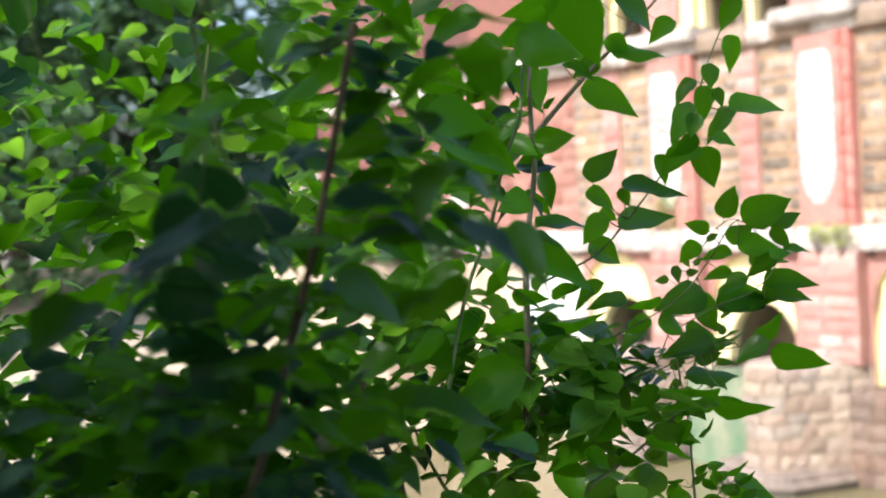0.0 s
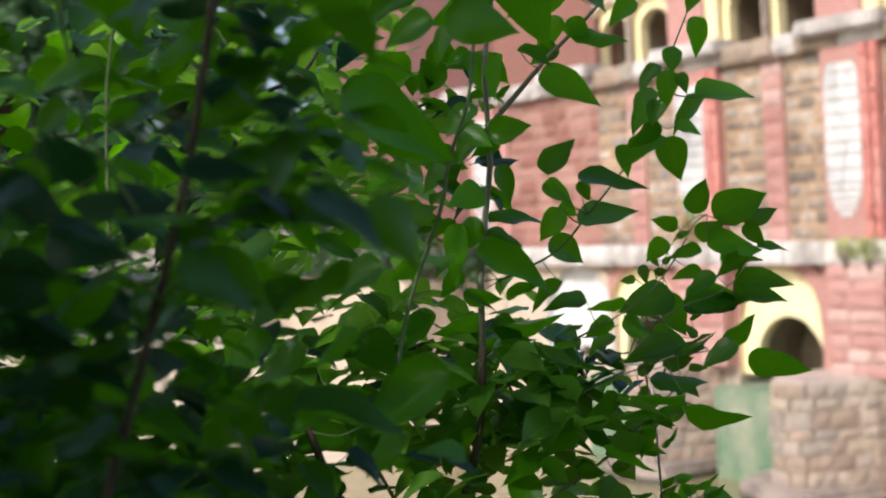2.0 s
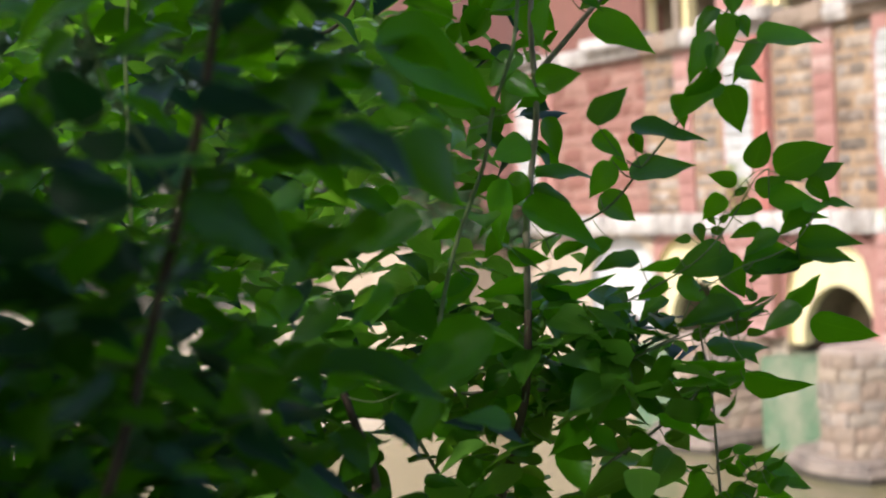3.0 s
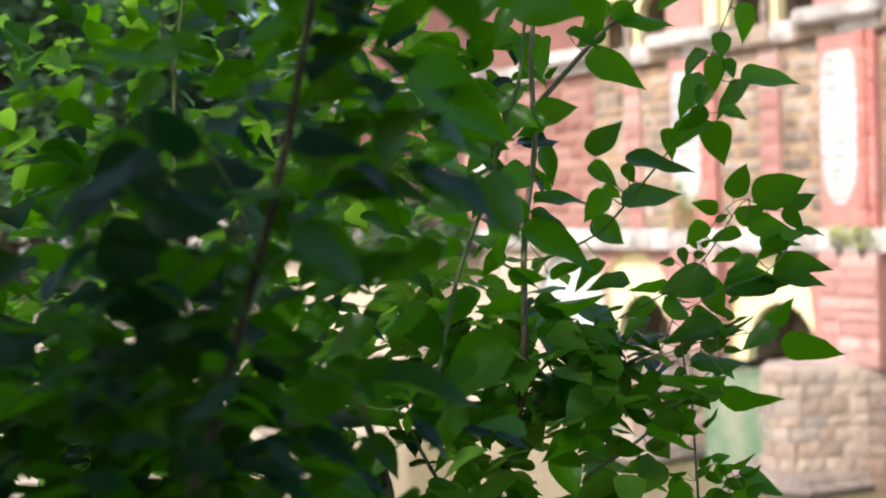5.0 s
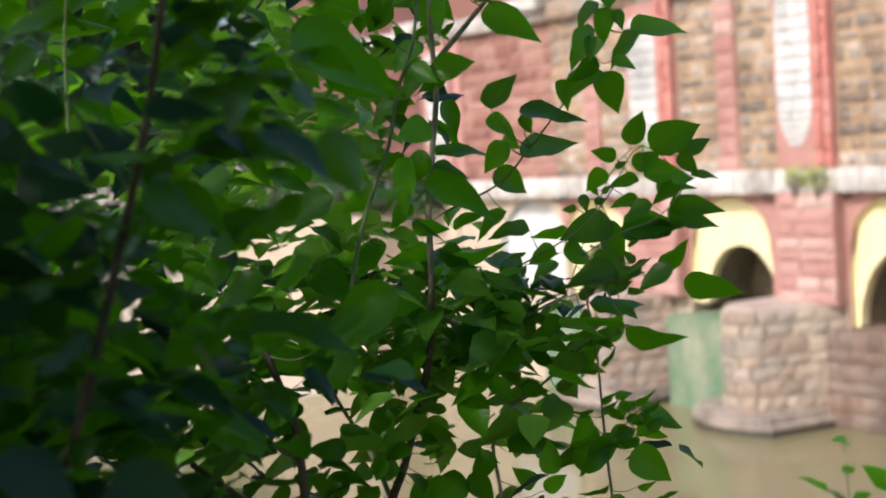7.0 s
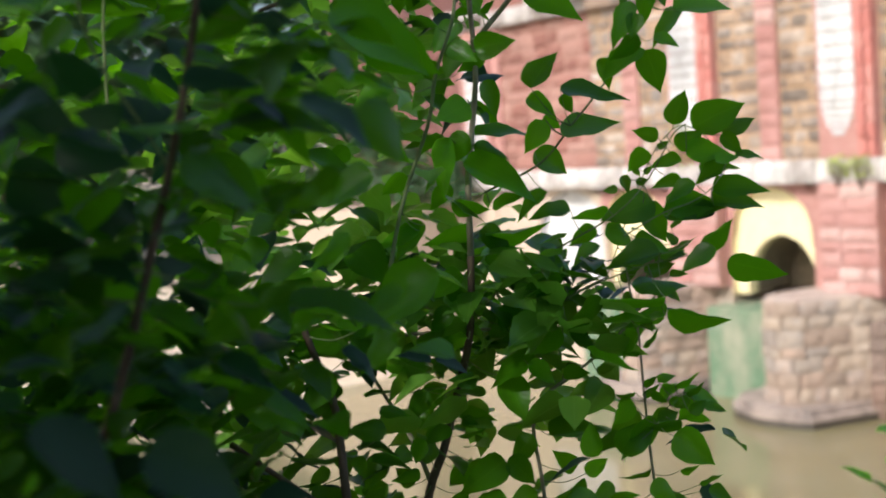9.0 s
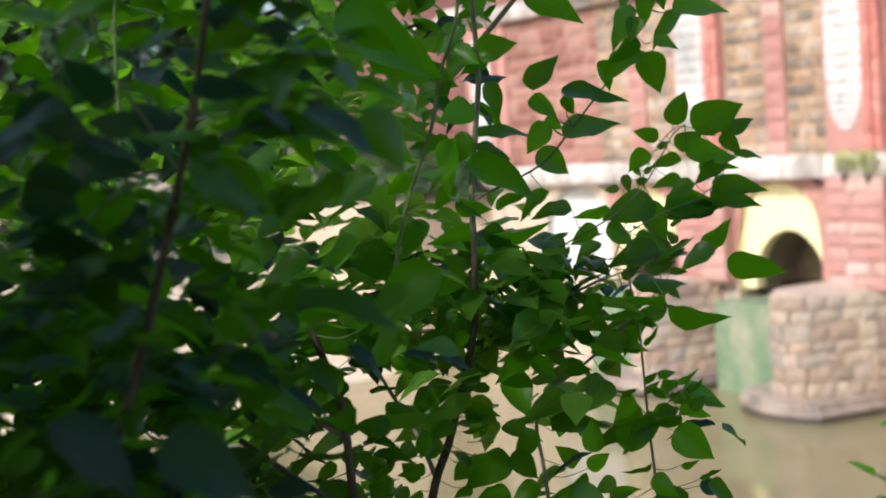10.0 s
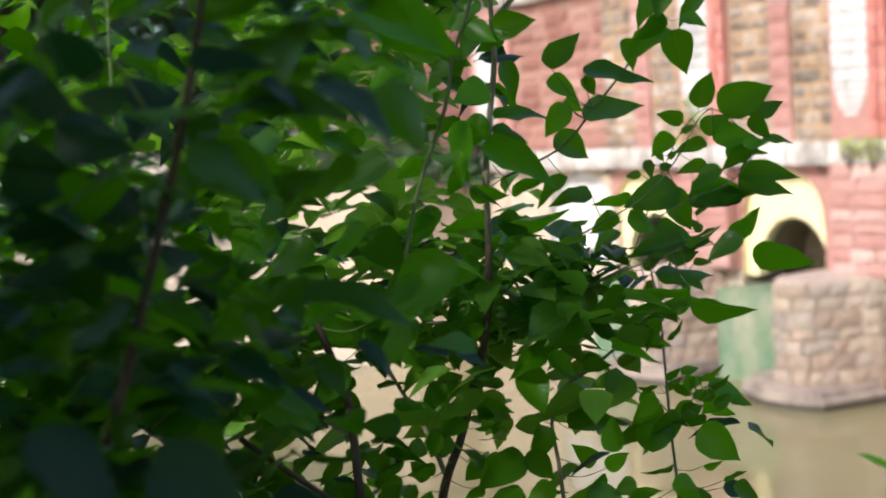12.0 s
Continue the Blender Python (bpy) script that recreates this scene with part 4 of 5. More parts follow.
spray([
    (0.196, 1.322, 4.710, 0.183, 1.324, 4.688, 51),
    (0.198, 1.309, 4.712, 0.227, 1.309, 4.722, -56),
    (0.208, 1.314, 4.703, 0.246, 1.310, 4.693, 60),
    (0.228, 1.316, 4.692, 0.200, 1.320, 4.669, 33),
    (0.213, 1.307, 4.696, 0.195, 1.308, 4.688, 17),
    (0.162, 1.345, 4.677, 0.124, 1.333, 4.652, 19),
    (0.198, 1.330, 4.675, 0.164, 1.337, 4.659, 48),
])
spray([
    (0.102, 1.263, 4.650, 0.103, 1.273, 4.687, 15),
    (0.139, 1.317, 4.658, 0.105, 1.318, 4.645, 49),
    (0.088, 1.333, 4.621, 0.064, 1.318, 4.642, 8),
    (0.098, 1.328, 4.615, 0.124, 1.331, 4.631, 8),
    (0.169, 1.298, 4.683, 0.145, 1.299, 4.626, -33),
    (0.201, 1.289, 4.676, 0.165, 1.292, 4.667, -43),
    (0.189, 1.269, 4.667, 0.231, 1.256, 4.639, 8),
    (0.200, 1.315, 4.616, 0.222, 1.315, 4.618, -40),
    (0.220, 1.314, 4.599, 0.248, 1.316, 4.602, -50),
    (0.223, 1.275, 4.605, 0.257, 1.274, 4.580, 51),
    (0.165, 1.295, 4.625, 0.133, 1.296, 4.610, -59),
    (0.166, 1.291, 4.612, 0.194, 1.290, 4.586, 29),
])
spray([
    (0.206, 1.313, 4.584, 0.149, 1.306, 4.579, 62),
    (0.181, 1.290, 4.583, 0.128, 1.283, 4.577, -64),
    (0.074, 1.269, 4.609, 0.117, 1.257, 4.586, 26),
    (0.093, 1.275, 4.625, 0.049, 1.266, 4.597, -48),
    (0.118, 1.294, 4.588, 0.150, 1.291, 4.605, 63),
    (0.123, 1.268, 4.618, 0.098, 1.265, 4.607, 29),
    (0.041, 1.301, 4.608, 0.010, 1.291, 4.592, 34),
    (0.042, 1.291, 4.671, 0.013, 1.281, 4.645, 31),
])
spray([
    (0.010, 1.255, 4.655, -0.034, 1.228, 4.630, 8),
    (0.014, 1.255, 4.657, 0.042, 1.258, 4.625, 24),
    (-0.079, 1.237, 4.655, -0.106, 1.228, 4.642, -30),
    (-0.070, 1.224, 4.689, -0.084, 1.228, 4.662, 30),
    (-0.111, 1.237, 4.670, -0.140, 1.231, 4.640, 36),
    (-0.112, 1.229, 4.644, -0.138, 1.227, 4.620, 44),
    (-0.150, 1.283, 4.616, -0.198, 1.282, 4.601, 55),
    (-0.085, 1.237, 4.628, -0.116, 1.239, 4.607, -56),
    (-0.033, 1.279, 4.616, -0.053, 1.282, 4.602, -29),
    (0.010, 1.239, 4.617, -0.034, 1.231, 4.610, 65),
    (-0.067, 1.275, 4.729, -0.091, 1.268, 4.698, 16),
    (-0.115, 1.227, 4.719, -0.083, 1.228, 4.721, 57),
])
spray([
    (-0.045, 1.270, 4.689, -0.074, 1.259, 4.677, 54),
    (-0.198, 1.275, 4.746, -0.222, 1.263, 4.727, 48),
    (-0.174, 1.252, 4.657, -0.201, 1.244, 4.641, 47),
    (-0.165, 1.239, 4.749, -0.200, 1.235, 4.725, 8),
    (-0.016, 1.244, 4.603, 0.025, 1.244, 4.585, 44),
    (0.068, 1.292, 4.570, 0.103, 1.282, 4.552, 38),
    (0.129, 1.280, 4.570, 0.171, 1.283, 4.551, -44),
    (-0.063, 1.222, 4.606, -0.099, 1.214, 4.587, -34),
])
spray([
    (-0.091, 0.704, 5.019, -0.054, 0.700, 4.998, 61),
    (-0.137, 0.722, 5.020, -0.085, 0.730, 5.030, -64),
    (-0.179, 0.709, 5.069, -0.207, 0.712, 5.060, -53),
    (-0.231, 0.735, 5.022, -0.189, 0.735, 5.006, 80),
    (-0.135, 0.714, 5.009, -0.071, 0.711, 5.013, 61),
    (-0.073, 0.716, 4.975, -0.117, 0.720, 4.962, 55),
    (-0.217, 0.707, 4.939, -0.252, 0.700, 4.932, -36),
    (-0.166, 0.738, 4.975, -0.205, 0.726, 4.957, 38),
    (-0.187, 0.725, 4.922, -0.228, 0.713, 4.912, -29),
    (-0.114, 0.705, 5.068, -0.154, 0.708, 5.058, 33),
    (-0.236, 0.713, 5.039, -0.271, 0.715, 5.018, 14),
    (-0.128, 0.728, 4.898, -0.167, 0.717, 4.881, 28),
])
spray([
    (-0.144, 0.723, 5.114, -0.190, 0.731, 5.101, 50),
    (-0.212, 0.746, 5.097, -0.253, 0.734, 5.088, 56),
])
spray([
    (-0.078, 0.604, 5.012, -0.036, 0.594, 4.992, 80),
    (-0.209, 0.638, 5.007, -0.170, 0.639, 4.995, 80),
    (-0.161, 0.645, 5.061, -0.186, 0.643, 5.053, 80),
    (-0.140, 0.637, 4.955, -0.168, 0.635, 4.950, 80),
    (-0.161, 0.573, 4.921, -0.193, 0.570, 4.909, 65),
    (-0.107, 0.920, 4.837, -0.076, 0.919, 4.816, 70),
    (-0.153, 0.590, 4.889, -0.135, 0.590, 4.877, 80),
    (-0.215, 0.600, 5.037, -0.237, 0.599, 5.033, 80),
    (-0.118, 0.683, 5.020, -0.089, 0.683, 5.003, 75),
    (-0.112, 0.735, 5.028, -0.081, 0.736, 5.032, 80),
], SKY_SHEEN_LEAVES)
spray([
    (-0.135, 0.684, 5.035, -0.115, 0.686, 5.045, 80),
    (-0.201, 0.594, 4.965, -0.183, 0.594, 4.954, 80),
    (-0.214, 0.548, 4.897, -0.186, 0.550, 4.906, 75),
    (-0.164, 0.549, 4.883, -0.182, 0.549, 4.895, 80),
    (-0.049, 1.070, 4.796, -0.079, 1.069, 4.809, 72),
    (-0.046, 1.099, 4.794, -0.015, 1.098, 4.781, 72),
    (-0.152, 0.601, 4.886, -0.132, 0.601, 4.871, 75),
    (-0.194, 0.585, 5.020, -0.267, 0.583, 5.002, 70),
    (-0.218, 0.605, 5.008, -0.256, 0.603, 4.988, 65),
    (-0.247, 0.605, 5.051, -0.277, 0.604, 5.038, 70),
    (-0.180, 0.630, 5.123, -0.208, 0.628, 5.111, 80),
], SKY_SHEEN_LEAVES)
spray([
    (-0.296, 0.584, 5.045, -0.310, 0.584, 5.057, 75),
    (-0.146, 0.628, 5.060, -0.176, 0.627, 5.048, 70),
], SKY_SHEEN_LEAVES)
spray([
    (-0.046, 0.626, 5.013, -0.028, 0.624, 4.977, 37),
    (-0.152, 0.699, 4.987, -0.113, 0.699, 4.959, 57),
    (-0.118, 0.729, 4.962, -0.081, 0.732, 4.974, 72),
    (-0.084, 0.787, 5.035, -0.034, 0.788, 5.023, 80),
    (-0.180, 0.671, 4.908, -0.143, 0.671, 4.889, 80),
    (-0.131, 0.822, 4.885, -0.051, 0.824, 4.867, 80),
    (-0.172, 0.769, 4.878, -0.123, 0.772, 4.886, 80),
    (-0.057, 0.925, 4.879, -0.100, 0.922, 4.862, 57),
    (-0.151, 0.723, 4.916, -0.171, 0.724, 4.935, 67),
    (-0.198, 0.672, 4.935, -0.234, 0.670, 4.928, 77),
    (-0.228, 0.633, 4.957, -0.259, 0.631, 4.950, 72),
    (-0.162, 0.630, 4.890, -0.189, 0.630, 4.902, 77),
])
spray([
    (-0.104, 0.992, 5.101, -0.021, 0.993, 5.057, 37),
    (-0.229, 0.733, 5.076, -0.251, 0.731, 5.058, 27),
    (-0.209, 0.564, 4.843, -0.221, 0.562, 4.833, 52),
    (-0.169, 0.865, 4.816, -0.120, 0.865, 4.796, 80),
    (-0.147, 0.681, 5.006, -0.189, 0.680, 5.017, 77),
    (-0.236, 0.637, 5.015, -0.209, 0.638, 5.004, 77),
    (-0.247, 0.634, 4.986, -0.268, 0.634, 4.996, 72),
    (-0.208, 0.731, 5.042, -0.175, 0.732, 5.026, 77),
    (-0.107, 0.788, 5.059, -0.139, 0.787, 5.072, 72),
    (-0.147, 0.737, 5.076, -0.181, 0.736, 5.085, 77),
    (-0.095, 0.927, 4.924, -0.132, 0.924, 4.905, 57),
    (-0.265, 0.626, 5.065, -0.297, 0.625, 5.055, 72),
])
spray([
    (-0.210, 0.627, 5.068, -0.257, 0.626, 5.084, 77),
    (-0.142, 0.626, 4.991, -0.105, 0.625, 4.963, 57),
])
# near left leaves, with their shade put into the leaf colour
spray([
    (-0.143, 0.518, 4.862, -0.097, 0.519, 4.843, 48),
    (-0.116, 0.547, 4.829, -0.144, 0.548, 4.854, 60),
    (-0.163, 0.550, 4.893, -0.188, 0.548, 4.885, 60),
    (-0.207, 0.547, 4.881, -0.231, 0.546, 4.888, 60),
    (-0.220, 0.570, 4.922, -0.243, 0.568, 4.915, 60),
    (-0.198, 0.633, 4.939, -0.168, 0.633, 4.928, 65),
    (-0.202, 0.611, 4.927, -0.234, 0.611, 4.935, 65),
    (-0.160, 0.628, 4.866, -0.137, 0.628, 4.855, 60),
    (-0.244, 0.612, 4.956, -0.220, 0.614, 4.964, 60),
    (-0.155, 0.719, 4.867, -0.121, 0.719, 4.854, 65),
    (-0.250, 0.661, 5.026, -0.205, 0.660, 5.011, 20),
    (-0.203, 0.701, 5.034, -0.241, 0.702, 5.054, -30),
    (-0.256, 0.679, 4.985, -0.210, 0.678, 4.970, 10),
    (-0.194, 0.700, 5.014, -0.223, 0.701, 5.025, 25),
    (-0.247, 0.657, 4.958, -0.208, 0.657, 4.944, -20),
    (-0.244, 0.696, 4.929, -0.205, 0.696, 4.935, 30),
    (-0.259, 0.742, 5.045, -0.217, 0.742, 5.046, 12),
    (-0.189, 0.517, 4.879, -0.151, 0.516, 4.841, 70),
], SHADED_LEAVES)
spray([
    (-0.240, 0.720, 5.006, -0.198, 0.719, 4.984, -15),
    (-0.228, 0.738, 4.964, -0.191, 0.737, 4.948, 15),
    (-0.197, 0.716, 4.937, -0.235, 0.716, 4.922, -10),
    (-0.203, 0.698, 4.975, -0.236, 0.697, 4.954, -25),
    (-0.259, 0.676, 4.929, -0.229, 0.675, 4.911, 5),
], SKY_SHEEN_LEAVES)
spray([
    (-0.165, 0.966, 4.917, -0.207, 0.965, 4.897, 42),
    (-0.031, 0.961, 4.886, -0.099, 0.960, 4.846, 46),
    (-0.068, 0.941, 4.846, -0.104, 0.942, 4.818, 45),
    (-0.023, 0.960, 4.819, -0.059, 0.953, 4.832, 64),
    (-0.114, 0.964, 4.871, -0.155, 0.953, 4.848, 43),
    (-0.133, 0.922, 4.913, -0.169, 0.920, 4.889, 43),
    (-0.078, 0.967, 4.968, -0.120, 0.970, 4.948, 39),
    (-0.052, 0.958, 5.007, -0.098, 0.964, 4.992, 36),
    (-0.154, 0.944, 4.991, -0.199, 0.947, 4.975, 42),
    (-0.105, 0.941, 5.075, -0.146, 0.950, 5.063, -41),
])
spray([
    (-0.008, 1.374, 5.174, -0.035, 1.357, 5.164, 8),
    (0.019, 1.317, 5.168, 0.013, 1.303, 5.120, 59),
    (-0.007, 1.364, 5.122, -0.041, 1.354, 5.096, 38),
    (-0.019, 1.320, 5.093, 0.008, 1.301, 5.073, 8),
    (-0.044, 1.377, 5.060, -0.069, 1.379, 5.029, 36),
    (-0.079, 1.334, 5.007, -0.050, 1.337, 5.016, 42),
    (-0.004, 1.320, 4.993, -0.049, 1.327, 4.975, 20),
    (0.084, 1.335, 5.174, 0.052, 1.333, 5.160, 19),
    (0.094, 1.330, 5.201, 0.120, 1.328, 5.175, 8),
    (-0.117, 1.311, 4.957, -0.149, 1.318, 4.947, 50),
    (-0.081, 1.368, 4.960, -0.110, 1.376, 4.935, -40),
    (-0.031, 1.372, 4.943, -0.055, 1.371, 4.914, -27),
])
spray([
    (-0.103, 1.191, 5.021, -0.062, 1.179, 4.971, -38),
    (-0.122, 1.198, 4.991, -0.147, 1.202, 4.975, -23),
    (-0.072, 1.200, 5.047, -0.120, 1.202, 5.034, 49),
    (-0.123, 1.183, 4.957, -0.169, 1.193, 4.937, 34),
])
spray([
    (0.149, 1.267, 4.703, 0.125, 1.268, 4.681, 26),
    (0.173, 1.305, 4.707, 0.187, 1.300, 4.693, -29),
    (0.191, 1.325, 4.701, 0.208, 1.329, 4.710, 44),
    (0.205, 1.279, 4.709, 0.228, 1.280, 4.717, -49),
    (0.191, 1.301, 4.693, 0.203, 1.302, 4.701, 8),
    (0.209, 1.278, 4.687, 0.227, 1.280, 4.701, 8),
    (0.225, 1.289, 4.690, 0.250, 1.288, 4.685, 60),
    (0.214, 1.340, 4.675, 0.240, 1.339, 4.659, -35),
    (0.177, 1.301, 4.675, 0.203, 1.309, 4.681, 22),
    (0.131, 1.287, 4.650, 0.178, 1.302, 4.679, 43),
])
spray([
    (-0.170, 1.087, 4.736, -0.222, 1.083, 4.766, 37),
    (-0.146, 1.146, 4.776, -0.180, 1.137, 4.744, 33),
    (-0.222, 1.154, 4.802, -0.186, 1.154, 4.777, 35),
    (-0.115, 1.105, 4.824, -0.092, 1.103, 4.780, 22),
    (-0.096, 1.100, 4.730, -0.131, 1.091, 4.740, 41),
    (-0.131, 1.152, 4.695, -0.126, 1.141, 4.675, 8),
    (-0.121, 1.105, 4.657, -0.100, 1.104, 4.675, 8),
])
spray([
    (-0.085, 1.321, 4.707, -0.060, 1.293, 4.683, 8),
    (-0.068, 1.278, 4.652, -0.081, 1.275, 4.685, 36),
    (-0.091, 1.273, 4.667, -0.109, 1.252, 4.658, 8),
    (-0.090, 1.301, 4.622, -0.115, 1.316, 4.639, 8),
    (-0.073, 1.284, 4.676, -0.050, 1.281, 4.686, 41),
    (-0.031, 1.261, 4.648, -0.051, 1.269, 4.625, 8),
    (-0.007, 1.304, 4.641, -0.041, 1.297, 4.607, 19),
    (-0.013, 1.276, 4.736, -0.042, 1.268, 4.746, 39),
])
ob = part("stalk_mass", STALKS, SHOOT, shrub)
ob.matrix_parent_inverse = SHRUB_INV
tagged(ob, kind="stuff")
for end, r in (((-0.06, 1.33, 4.42), 0.006), ((-0.4, 0.8, 4.5), 0.006), ((0.03, 1.25, 4.42), 0.006), ((0.2, 1.38, 4.42), 0.004),
               ((-0.25, 1.2, 4.42), 0.005), ((0.08, 1.36, 4.42), 0.004)):
    foot = bmesh.new()
    tube(foot, [(-0.1 + end[0] * 0.25, 1.25, 3.2), (end[0] * 0.7 - 0.02, 1.25 + (end[1] - 1.25) * 0.6, 4.0), end], r * 1.6, r, 7)
    ob = part("stem", foot, BARK, shrub, smooth=True)
    ob.matrix_parent_inverse = SHRUB_INV


def fan(xs, zs, ds):
    """A spot in the shrub: across and height as slopes from the eye's stand, and depth."""
    def spot(r):
        d = r.uniform(*ds)
        z = r.uniform(*zs)
        lo, hi = xs(z) if callable(xs) else xs
        return (r.uniform(lo, hi) * d, d, 5.0 + z * d)
    return spot


def left_edge(z):
    # the dense part of the shrub thins out to the right, less so low down
    if z < -0.17:
        return (-0.55, -0.2)
    return (-0.55, -0.14 + 0.08 * max(0.0, min(1.0, (-0.04 - z) / 0.1)))


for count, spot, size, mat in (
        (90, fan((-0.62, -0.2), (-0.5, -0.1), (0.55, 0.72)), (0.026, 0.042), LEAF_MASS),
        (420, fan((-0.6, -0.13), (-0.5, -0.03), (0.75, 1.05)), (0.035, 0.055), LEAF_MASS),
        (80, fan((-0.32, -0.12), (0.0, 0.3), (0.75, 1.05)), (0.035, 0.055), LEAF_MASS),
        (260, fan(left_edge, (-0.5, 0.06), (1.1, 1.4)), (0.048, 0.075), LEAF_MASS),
        (130, fan(left_edge, (-0.22, 0.06), (1.2, 1.5)), (0.048, 0.072), YOUNG_LIT_LEAF),
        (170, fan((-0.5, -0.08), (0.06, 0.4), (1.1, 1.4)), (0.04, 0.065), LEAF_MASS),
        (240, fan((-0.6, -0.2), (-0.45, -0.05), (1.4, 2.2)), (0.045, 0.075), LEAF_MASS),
        (200, fan((-0.6, -0.18), (-0.45, -0.05), (1.4, 2.2)), (0.045, 0.075), YOUNG_LIT_LEAF),
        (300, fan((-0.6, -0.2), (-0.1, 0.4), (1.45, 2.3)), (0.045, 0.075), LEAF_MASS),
        (150, fan((-0.2, -0.045), (0.03, 0.34), (1.45, 2.3)), (0.045, 0.075), YOUNG_LIT_LEAF),
        (500, fan((-0.6, -0.06), (-0.1, 0.35), (1.5, 2.3)), (0.04, 0.065), YOUNG_LIT_LEAF),
        (60, fan((-0.17, -0.06), (-0.02, 0.11), (1.4, 1.9)), (0.045, 0.07), YOUNG_LIT_LEAF),
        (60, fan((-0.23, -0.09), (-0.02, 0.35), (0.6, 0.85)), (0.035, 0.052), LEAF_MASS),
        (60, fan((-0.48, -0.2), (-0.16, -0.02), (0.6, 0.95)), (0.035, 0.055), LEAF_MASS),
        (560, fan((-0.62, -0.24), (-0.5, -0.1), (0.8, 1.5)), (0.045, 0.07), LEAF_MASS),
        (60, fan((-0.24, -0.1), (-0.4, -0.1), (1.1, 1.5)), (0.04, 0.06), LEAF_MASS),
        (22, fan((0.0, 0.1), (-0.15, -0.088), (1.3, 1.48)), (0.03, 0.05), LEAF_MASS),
        (40, fan((-0.06, 0.08), (-0.25, -0.13), (1.3, 1.5)), (0.035, 0.055), YOUNG_LIT_LEAF),
        (30, fan((-0.27, -0.04), (-0.25, -0.1), (1.1, 1.5)), (0.045, 0.07), YOUNG_LIT_LEAF),
        (80, fan((-0.2, 0.05), (-0.2, -0.1), (1.28, 1.55)), (0.04, 0.065), YOUNG_LIT_LEAF),
        (50, fan((-0.22, 0.05), (-0.13, -0.045), (1.35, 1.7)), (0.04, 0.06), YOUNG_LIT_LEAF),
        (35, fan((-0.2, -0.02), (-0.1, -0.0), (1.2, 1.7)), (0.04, 0.065), YOUNG_LIT_LEAF),
        (25, fan((-0.14, -0.04), (0.02, 0.12), (1.4, 1.8)), (0.05, 0.075), YOUNG_LIT_LEAF),
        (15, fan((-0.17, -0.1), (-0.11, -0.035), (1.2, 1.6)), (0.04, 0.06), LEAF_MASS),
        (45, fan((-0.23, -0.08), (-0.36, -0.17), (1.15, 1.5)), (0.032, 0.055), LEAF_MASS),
        # overhead and out of view, added to shade the leaves below
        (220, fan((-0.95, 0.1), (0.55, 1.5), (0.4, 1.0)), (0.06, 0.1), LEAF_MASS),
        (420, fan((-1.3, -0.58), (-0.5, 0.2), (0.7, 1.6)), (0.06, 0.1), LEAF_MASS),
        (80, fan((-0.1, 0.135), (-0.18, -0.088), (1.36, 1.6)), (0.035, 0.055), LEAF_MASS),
        (36, fan((-0.08, 0.1), (-0.24, -0.11), (1.2, 1.5)), (0.045, 0.068), YOUNG_LIT_LEAF),
        (34, fan((-0.02, 0.09), (-0.17, -0.095), (1.25, 1.45)), (0.042, 0.065), YOUNG_LIT_LEAF),
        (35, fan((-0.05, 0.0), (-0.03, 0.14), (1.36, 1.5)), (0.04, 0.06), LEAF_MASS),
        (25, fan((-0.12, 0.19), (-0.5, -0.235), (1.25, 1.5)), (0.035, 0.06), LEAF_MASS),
        (34, fan((-0.03, 0.12), (-0.29, -0.15), (1.28, 1.5)), (0.03, 0.052), YOUNG_LIT_LEAF),
        (26, fan((-0.1, 0.03), (-0.15, -0.07), (1.3, 1.5)), (0.035, 0.06), YOUNG_LIT_LEAF)):
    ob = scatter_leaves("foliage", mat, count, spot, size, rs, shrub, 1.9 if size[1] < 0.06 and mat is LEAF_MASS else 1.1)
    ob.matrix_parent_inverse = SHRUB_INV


def low_growth(r):
    a, k = r.uniform(0, 6.283), r.random() ** 0.5
    return (-0.35 + math.cos(a) * k * 0.75, 1.55 + math.sin(a) * k * 0.6, r.uniform(3.6, 4.4))


def beside(r):
    # unseen leaves added at the viewer's left to keep sun off the near leaves
    return (r.uniform(-1.15, -0.38), r.uniform(-0.55, 0.42), r.uniform(4.5, 6.3))


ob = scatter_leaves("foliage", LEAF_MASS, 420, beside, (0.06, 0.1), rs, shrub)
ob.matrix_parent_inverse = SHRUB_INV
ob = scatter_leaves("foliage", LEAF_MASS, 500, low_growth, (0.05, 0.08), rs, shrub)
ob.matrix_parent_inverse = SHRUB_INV


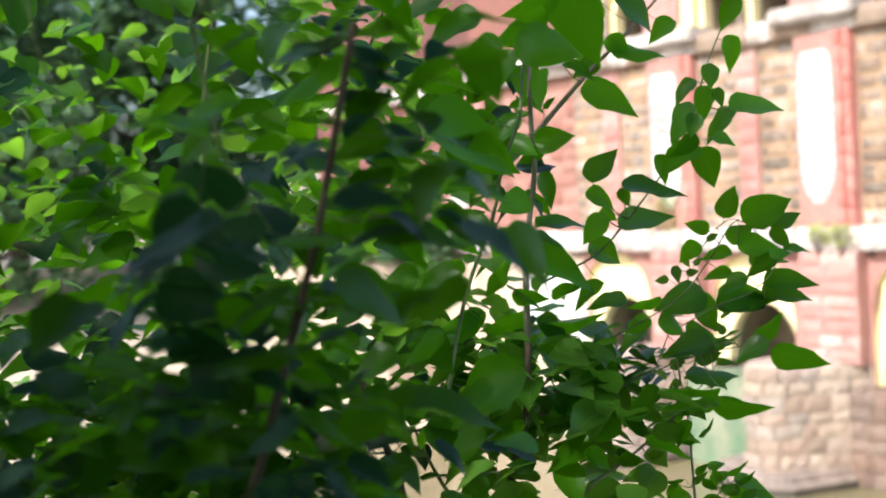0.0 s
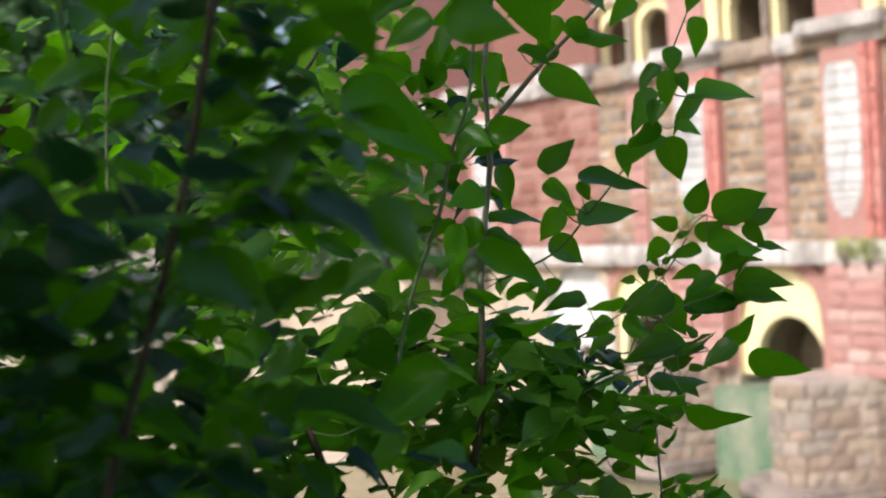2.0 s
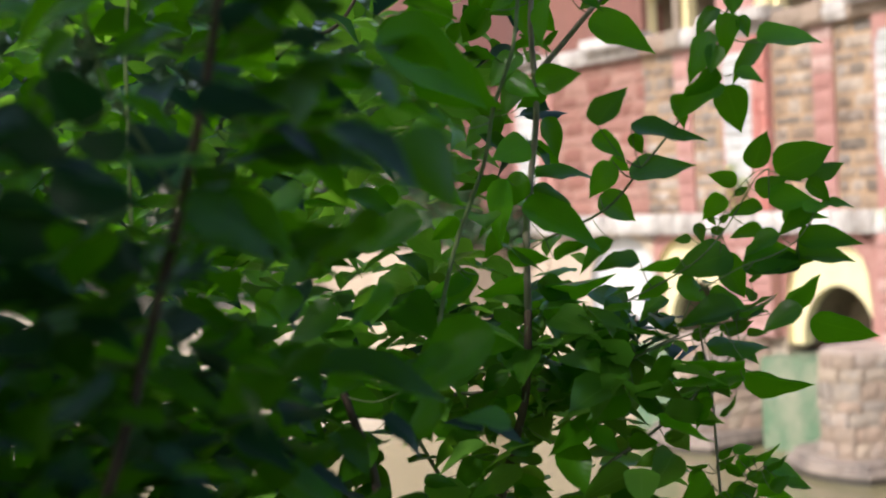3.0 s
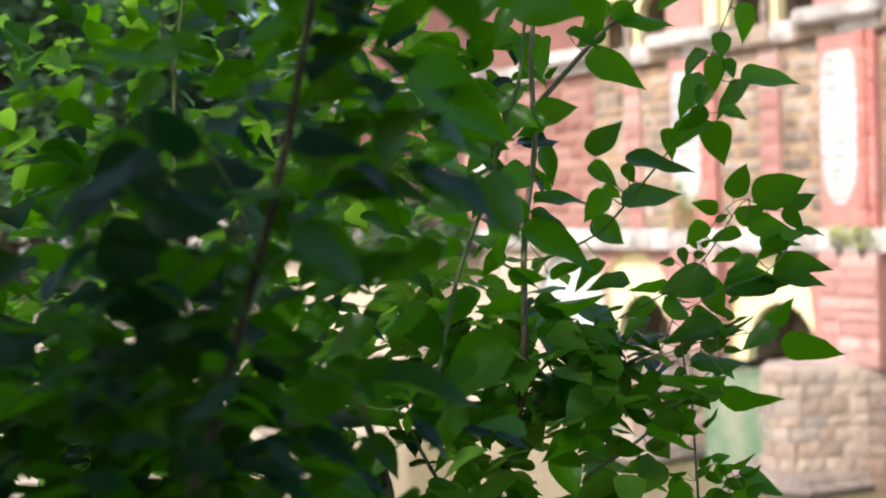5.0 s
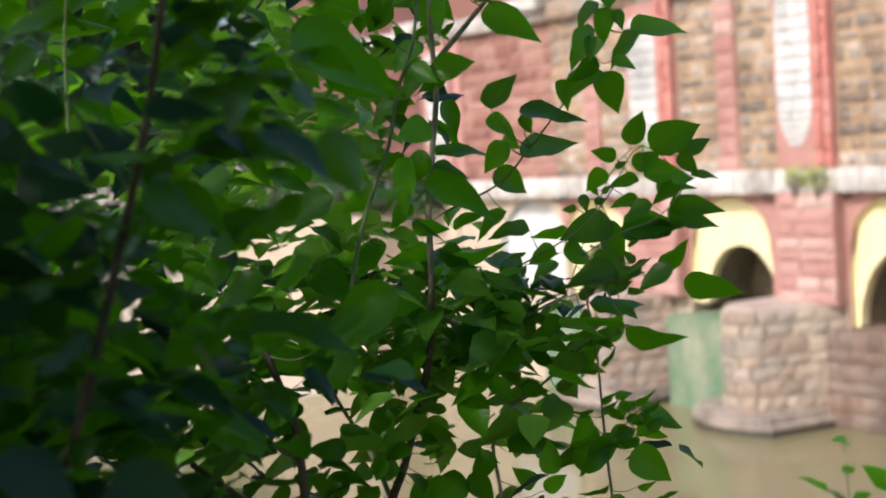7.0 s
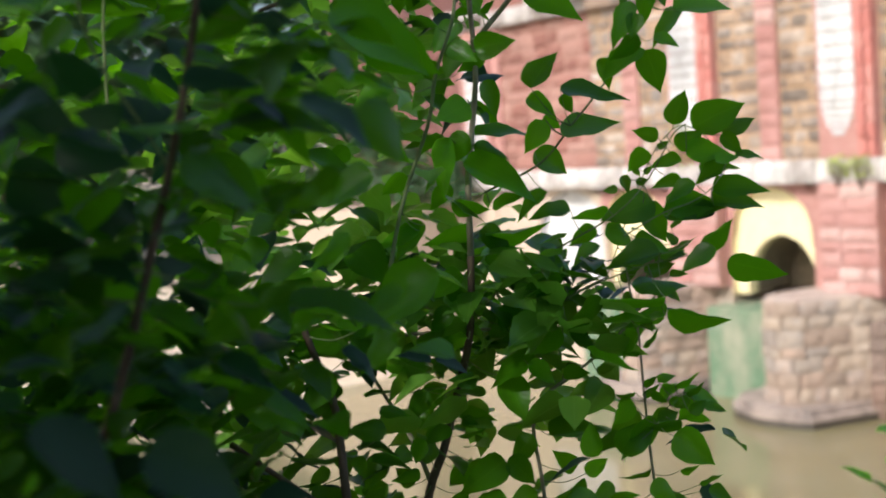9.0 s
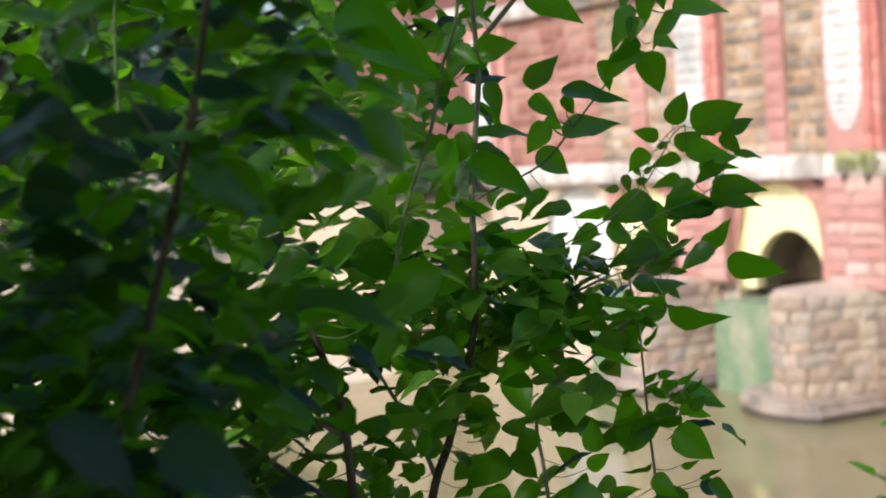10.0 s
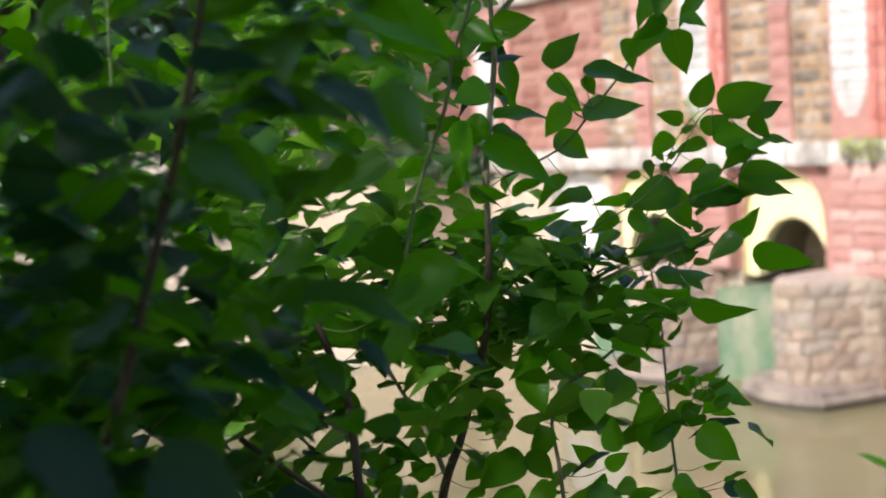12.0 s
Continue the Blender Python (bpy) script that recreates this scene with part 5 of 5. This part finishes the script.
# ---- trees ----
def tree(name, at, height, spread, count, leaf, mat, label, seed, lift=0.35):
    r = random.Random(seed)
    root = tagged(new(name), label, "tree")
    root.location = at
    bm = bmesh.new()
    tube(bm, [(0, 0, -0.3), (0.1, 0.05, height * 0.3), (-0.05, 0.1, height * 0.55), (0.1, 0, height * 0.85)], height * 0.03,
         height * 0.008, 9)
    part("trunk", bm, BARK, root, smooth=True)
    clumps = []
    for i in range(16):
        a = i * 2.4
        z = height * (lift + (0.97 - lift) * (i + 0.5) / 16)
        k = spread * (0.85 - 0.5 * abs((i + 0.5) / 16 - 0.35)) * r.uniform(0.55, 1.1)
        c = Vector((math.cos(a) * k, math.sin(a) * k, z))
        clumps.append((c, spread * r.uniform(0.3, 0.5)))
        limb = bmesh.new()
        tube(limb, [(0, 0, z * 0.7), c * 0.5 + Vector((0, 0, z * 0.4)), c], height * 0.01, height * 0.003, 5)
        part("limb", limb, BARK, root, smooth=True)

    def spot(q):
        c, rad = q.choice(clumps)
        v = Vector((q.gauss(0, 1), q.gauss(0, 1), q.gauss(0, 1))).normalized() * rad * q.uniform(0.3, 1.0) ** 0.6
        return c + v
    tagged(scatter_leaves("crown", mat, count, spot, leaf, r, root), kind="")
    return root


# two trees added behind the viewer, never in view, to shade the shrub
tree("tree", (-0.7, -1.7, 3.4), 6.3, 2.4, 2600, (0.14, 0.24), LEAF_MASS, "broad green tree, unseen, added to shade the shrub", 5, 0.5)
tree("tree", (3.0, -2.0, 3.4), 4.8, 1.6, 1800, (0.14, 0.24), LEAF_MASS, "low leafy green tree, unseen, added to block light from the right", 6, 0.12)
for seed, x, y, z, h, w in ((31, -9.5, 37.0, 3.2, 9.0, 3.6), (32, -15.0, 40.0, 3.5, 11.0, 4.5), (33, -21.0, 38.0, 3.5, 9.5, 4.2),
                            (34, -3.5, 44.0, 3.0, 12.0, 4.0), (35, -28.0, 46.0, 3.8, 12.0, 5.0),
                            (36, -12.5, 31.0, 2.8, 10.5, 3.4), (37, -16.5, 29.5, 3.0, 11.0, 3.6), (38, -8.0, 38.5, 3.0, 14.0, 4.2)):
    tree("tree", (x, y, z), h, w, 3200, (0.35, 0.6), FAR_LEAF, "pale green tree on the far bank", seed, 0.15)


def bush(at, w, h, count, leaf, mat, label, seed):
    r = random.Random(seed)
    root = tagged(new("bush"), label, "bush")
    root.location = at
    for i in range(5):
        a = i * 1.3
        bm = bmesh.new()
        tube(bm, [(0, 0, -0.2), (math.cos(a) * w * 0.3, math.sin(a) * w * 0.3, h * 0.4), (math.cos(a) * w * 0.5, math.sin(a) * w * 0.5, h * 0.85)],
             0.02 * w, 0.006 * w, 5)
        part("stem", bm, BARK, root, smooth=True)

    def spot(q):
        a = q.uniform(0, 6.283)
        k = q.random() ** 0.5
        lump = 1 + 0.3 * math.sin(3 * a + seed) + 0.2 * math.sin(5 * a)
        z = h * q.uniform(0.08, 1.0)
        rad = w * 0.7 * lump * k * (1 - 0.55 * (z / h) ** 2)
        return (math.cos(a) * rad, math.sin(a) * rad, z)
    tagged(scatter_leaves("foliage", mat, count, spot, leaf, r, root), kind="")
    return root


def at_bridge(u, v, z):
    p = bridge.matrix_world @ Vector((u, -v, z))
    return (p.x, p.y, p.z)


for seed, u, v, w, h in ((40, -10.9, 1.0, 0.8, 1.5), (45, -9.9, 0.6, 0.7, 1.2), (41, -12.0, 1.1, 0.9, 1.7), (42, -13.6, 1.0, 1.1, 2.1), (43, -15.6, 1.2, 1.2, 1.9), (44, -18.0, 1.5, 1.5, 2.6)):
    bush(at_bridge(u, v, 3.6), w, h, 900, (0.1, 0.18), FAR_LEAF, "pale green bush on the ledge by the red wall", seed)
# unseen bushes on the near bank behind the viewer, added to cut sky light
for seed, x, y, w, h in ((61, -2.6, -2.2, 1.5, 3.2), (62, -0.2, -3.4, 1.6, 3.0), (63, 2.4, -3.2, 1.6, 2.8), (64, -3.6, 0.6, 1.5, 3.4), (65, -1.7, -0.6, 1.1, 3.2)):
    bush((x, y, 3.4), w, h, 2000, (0.14, 0.22), LEAF_MASS, "dark green bush, unseen, added to cut light from behind", seed)
# small weeds rooted in the ledge
for seed, u, v, z, h in ((51, 0.3, 0.36, 4.05, 0.35), (52, 0.75, 0.36, 4.0, 0.4), (53, -3.3, 0.25, 4.28, 0.95), (54, -3.05, 0.25, 4.28, 0.7)):
    bush(at_bridge(u, v, z), 0.42, h, 90, (0.06, 0.12), WEED_LEAF, "small green weed growing from the stone ledge", seed)

# ---- weeds on the near bank ----
for k in range(5):
    r = random.Random(70 + k)
    g = tagged(new("weed"), "thin green weed standing on the near bank", "weed", "weeds on the bank")
    x, y = 1.04 + 0.09 * k + r.uniform(-0.05, 0.05), 3.6 + r.uniform(-0.4, 0.4)
    base = Vector((x, y, 3.5 - (y - 2) * 0.5625 - 0.05))
    g.location = base
    bm = bmesh.new()
    top = 3.93 + 0.02 * k + r.uniform(-0.08, 0.06) - base.z
    tube(bm, [(0, 0, 0), (0.03, 0, top * 0.5), (r.uniform(-0.05, 0.05), 0, top)], 0.004, 0.0015, 5)
    part("stalk", bm, SHOOT, g, smooth=True)
    for j in range(7):
        z = top * (0.55 + 0.45 * (j + 1) / 7)
        a = j * 2.4 + k
        ob = new("leaf", LEAVES[j % 5])
        ob.parent = g
        b = Vector((0, 0, z))
        ob.matrix_basis = leaf_frame(b, b + Vector((math.cos(a), math.sin(a), r.uniform(0.1, 0.9))) * r.uniform(0.06, 0.1), (r.gauss(0, 0.5), -0.6, 0.8))
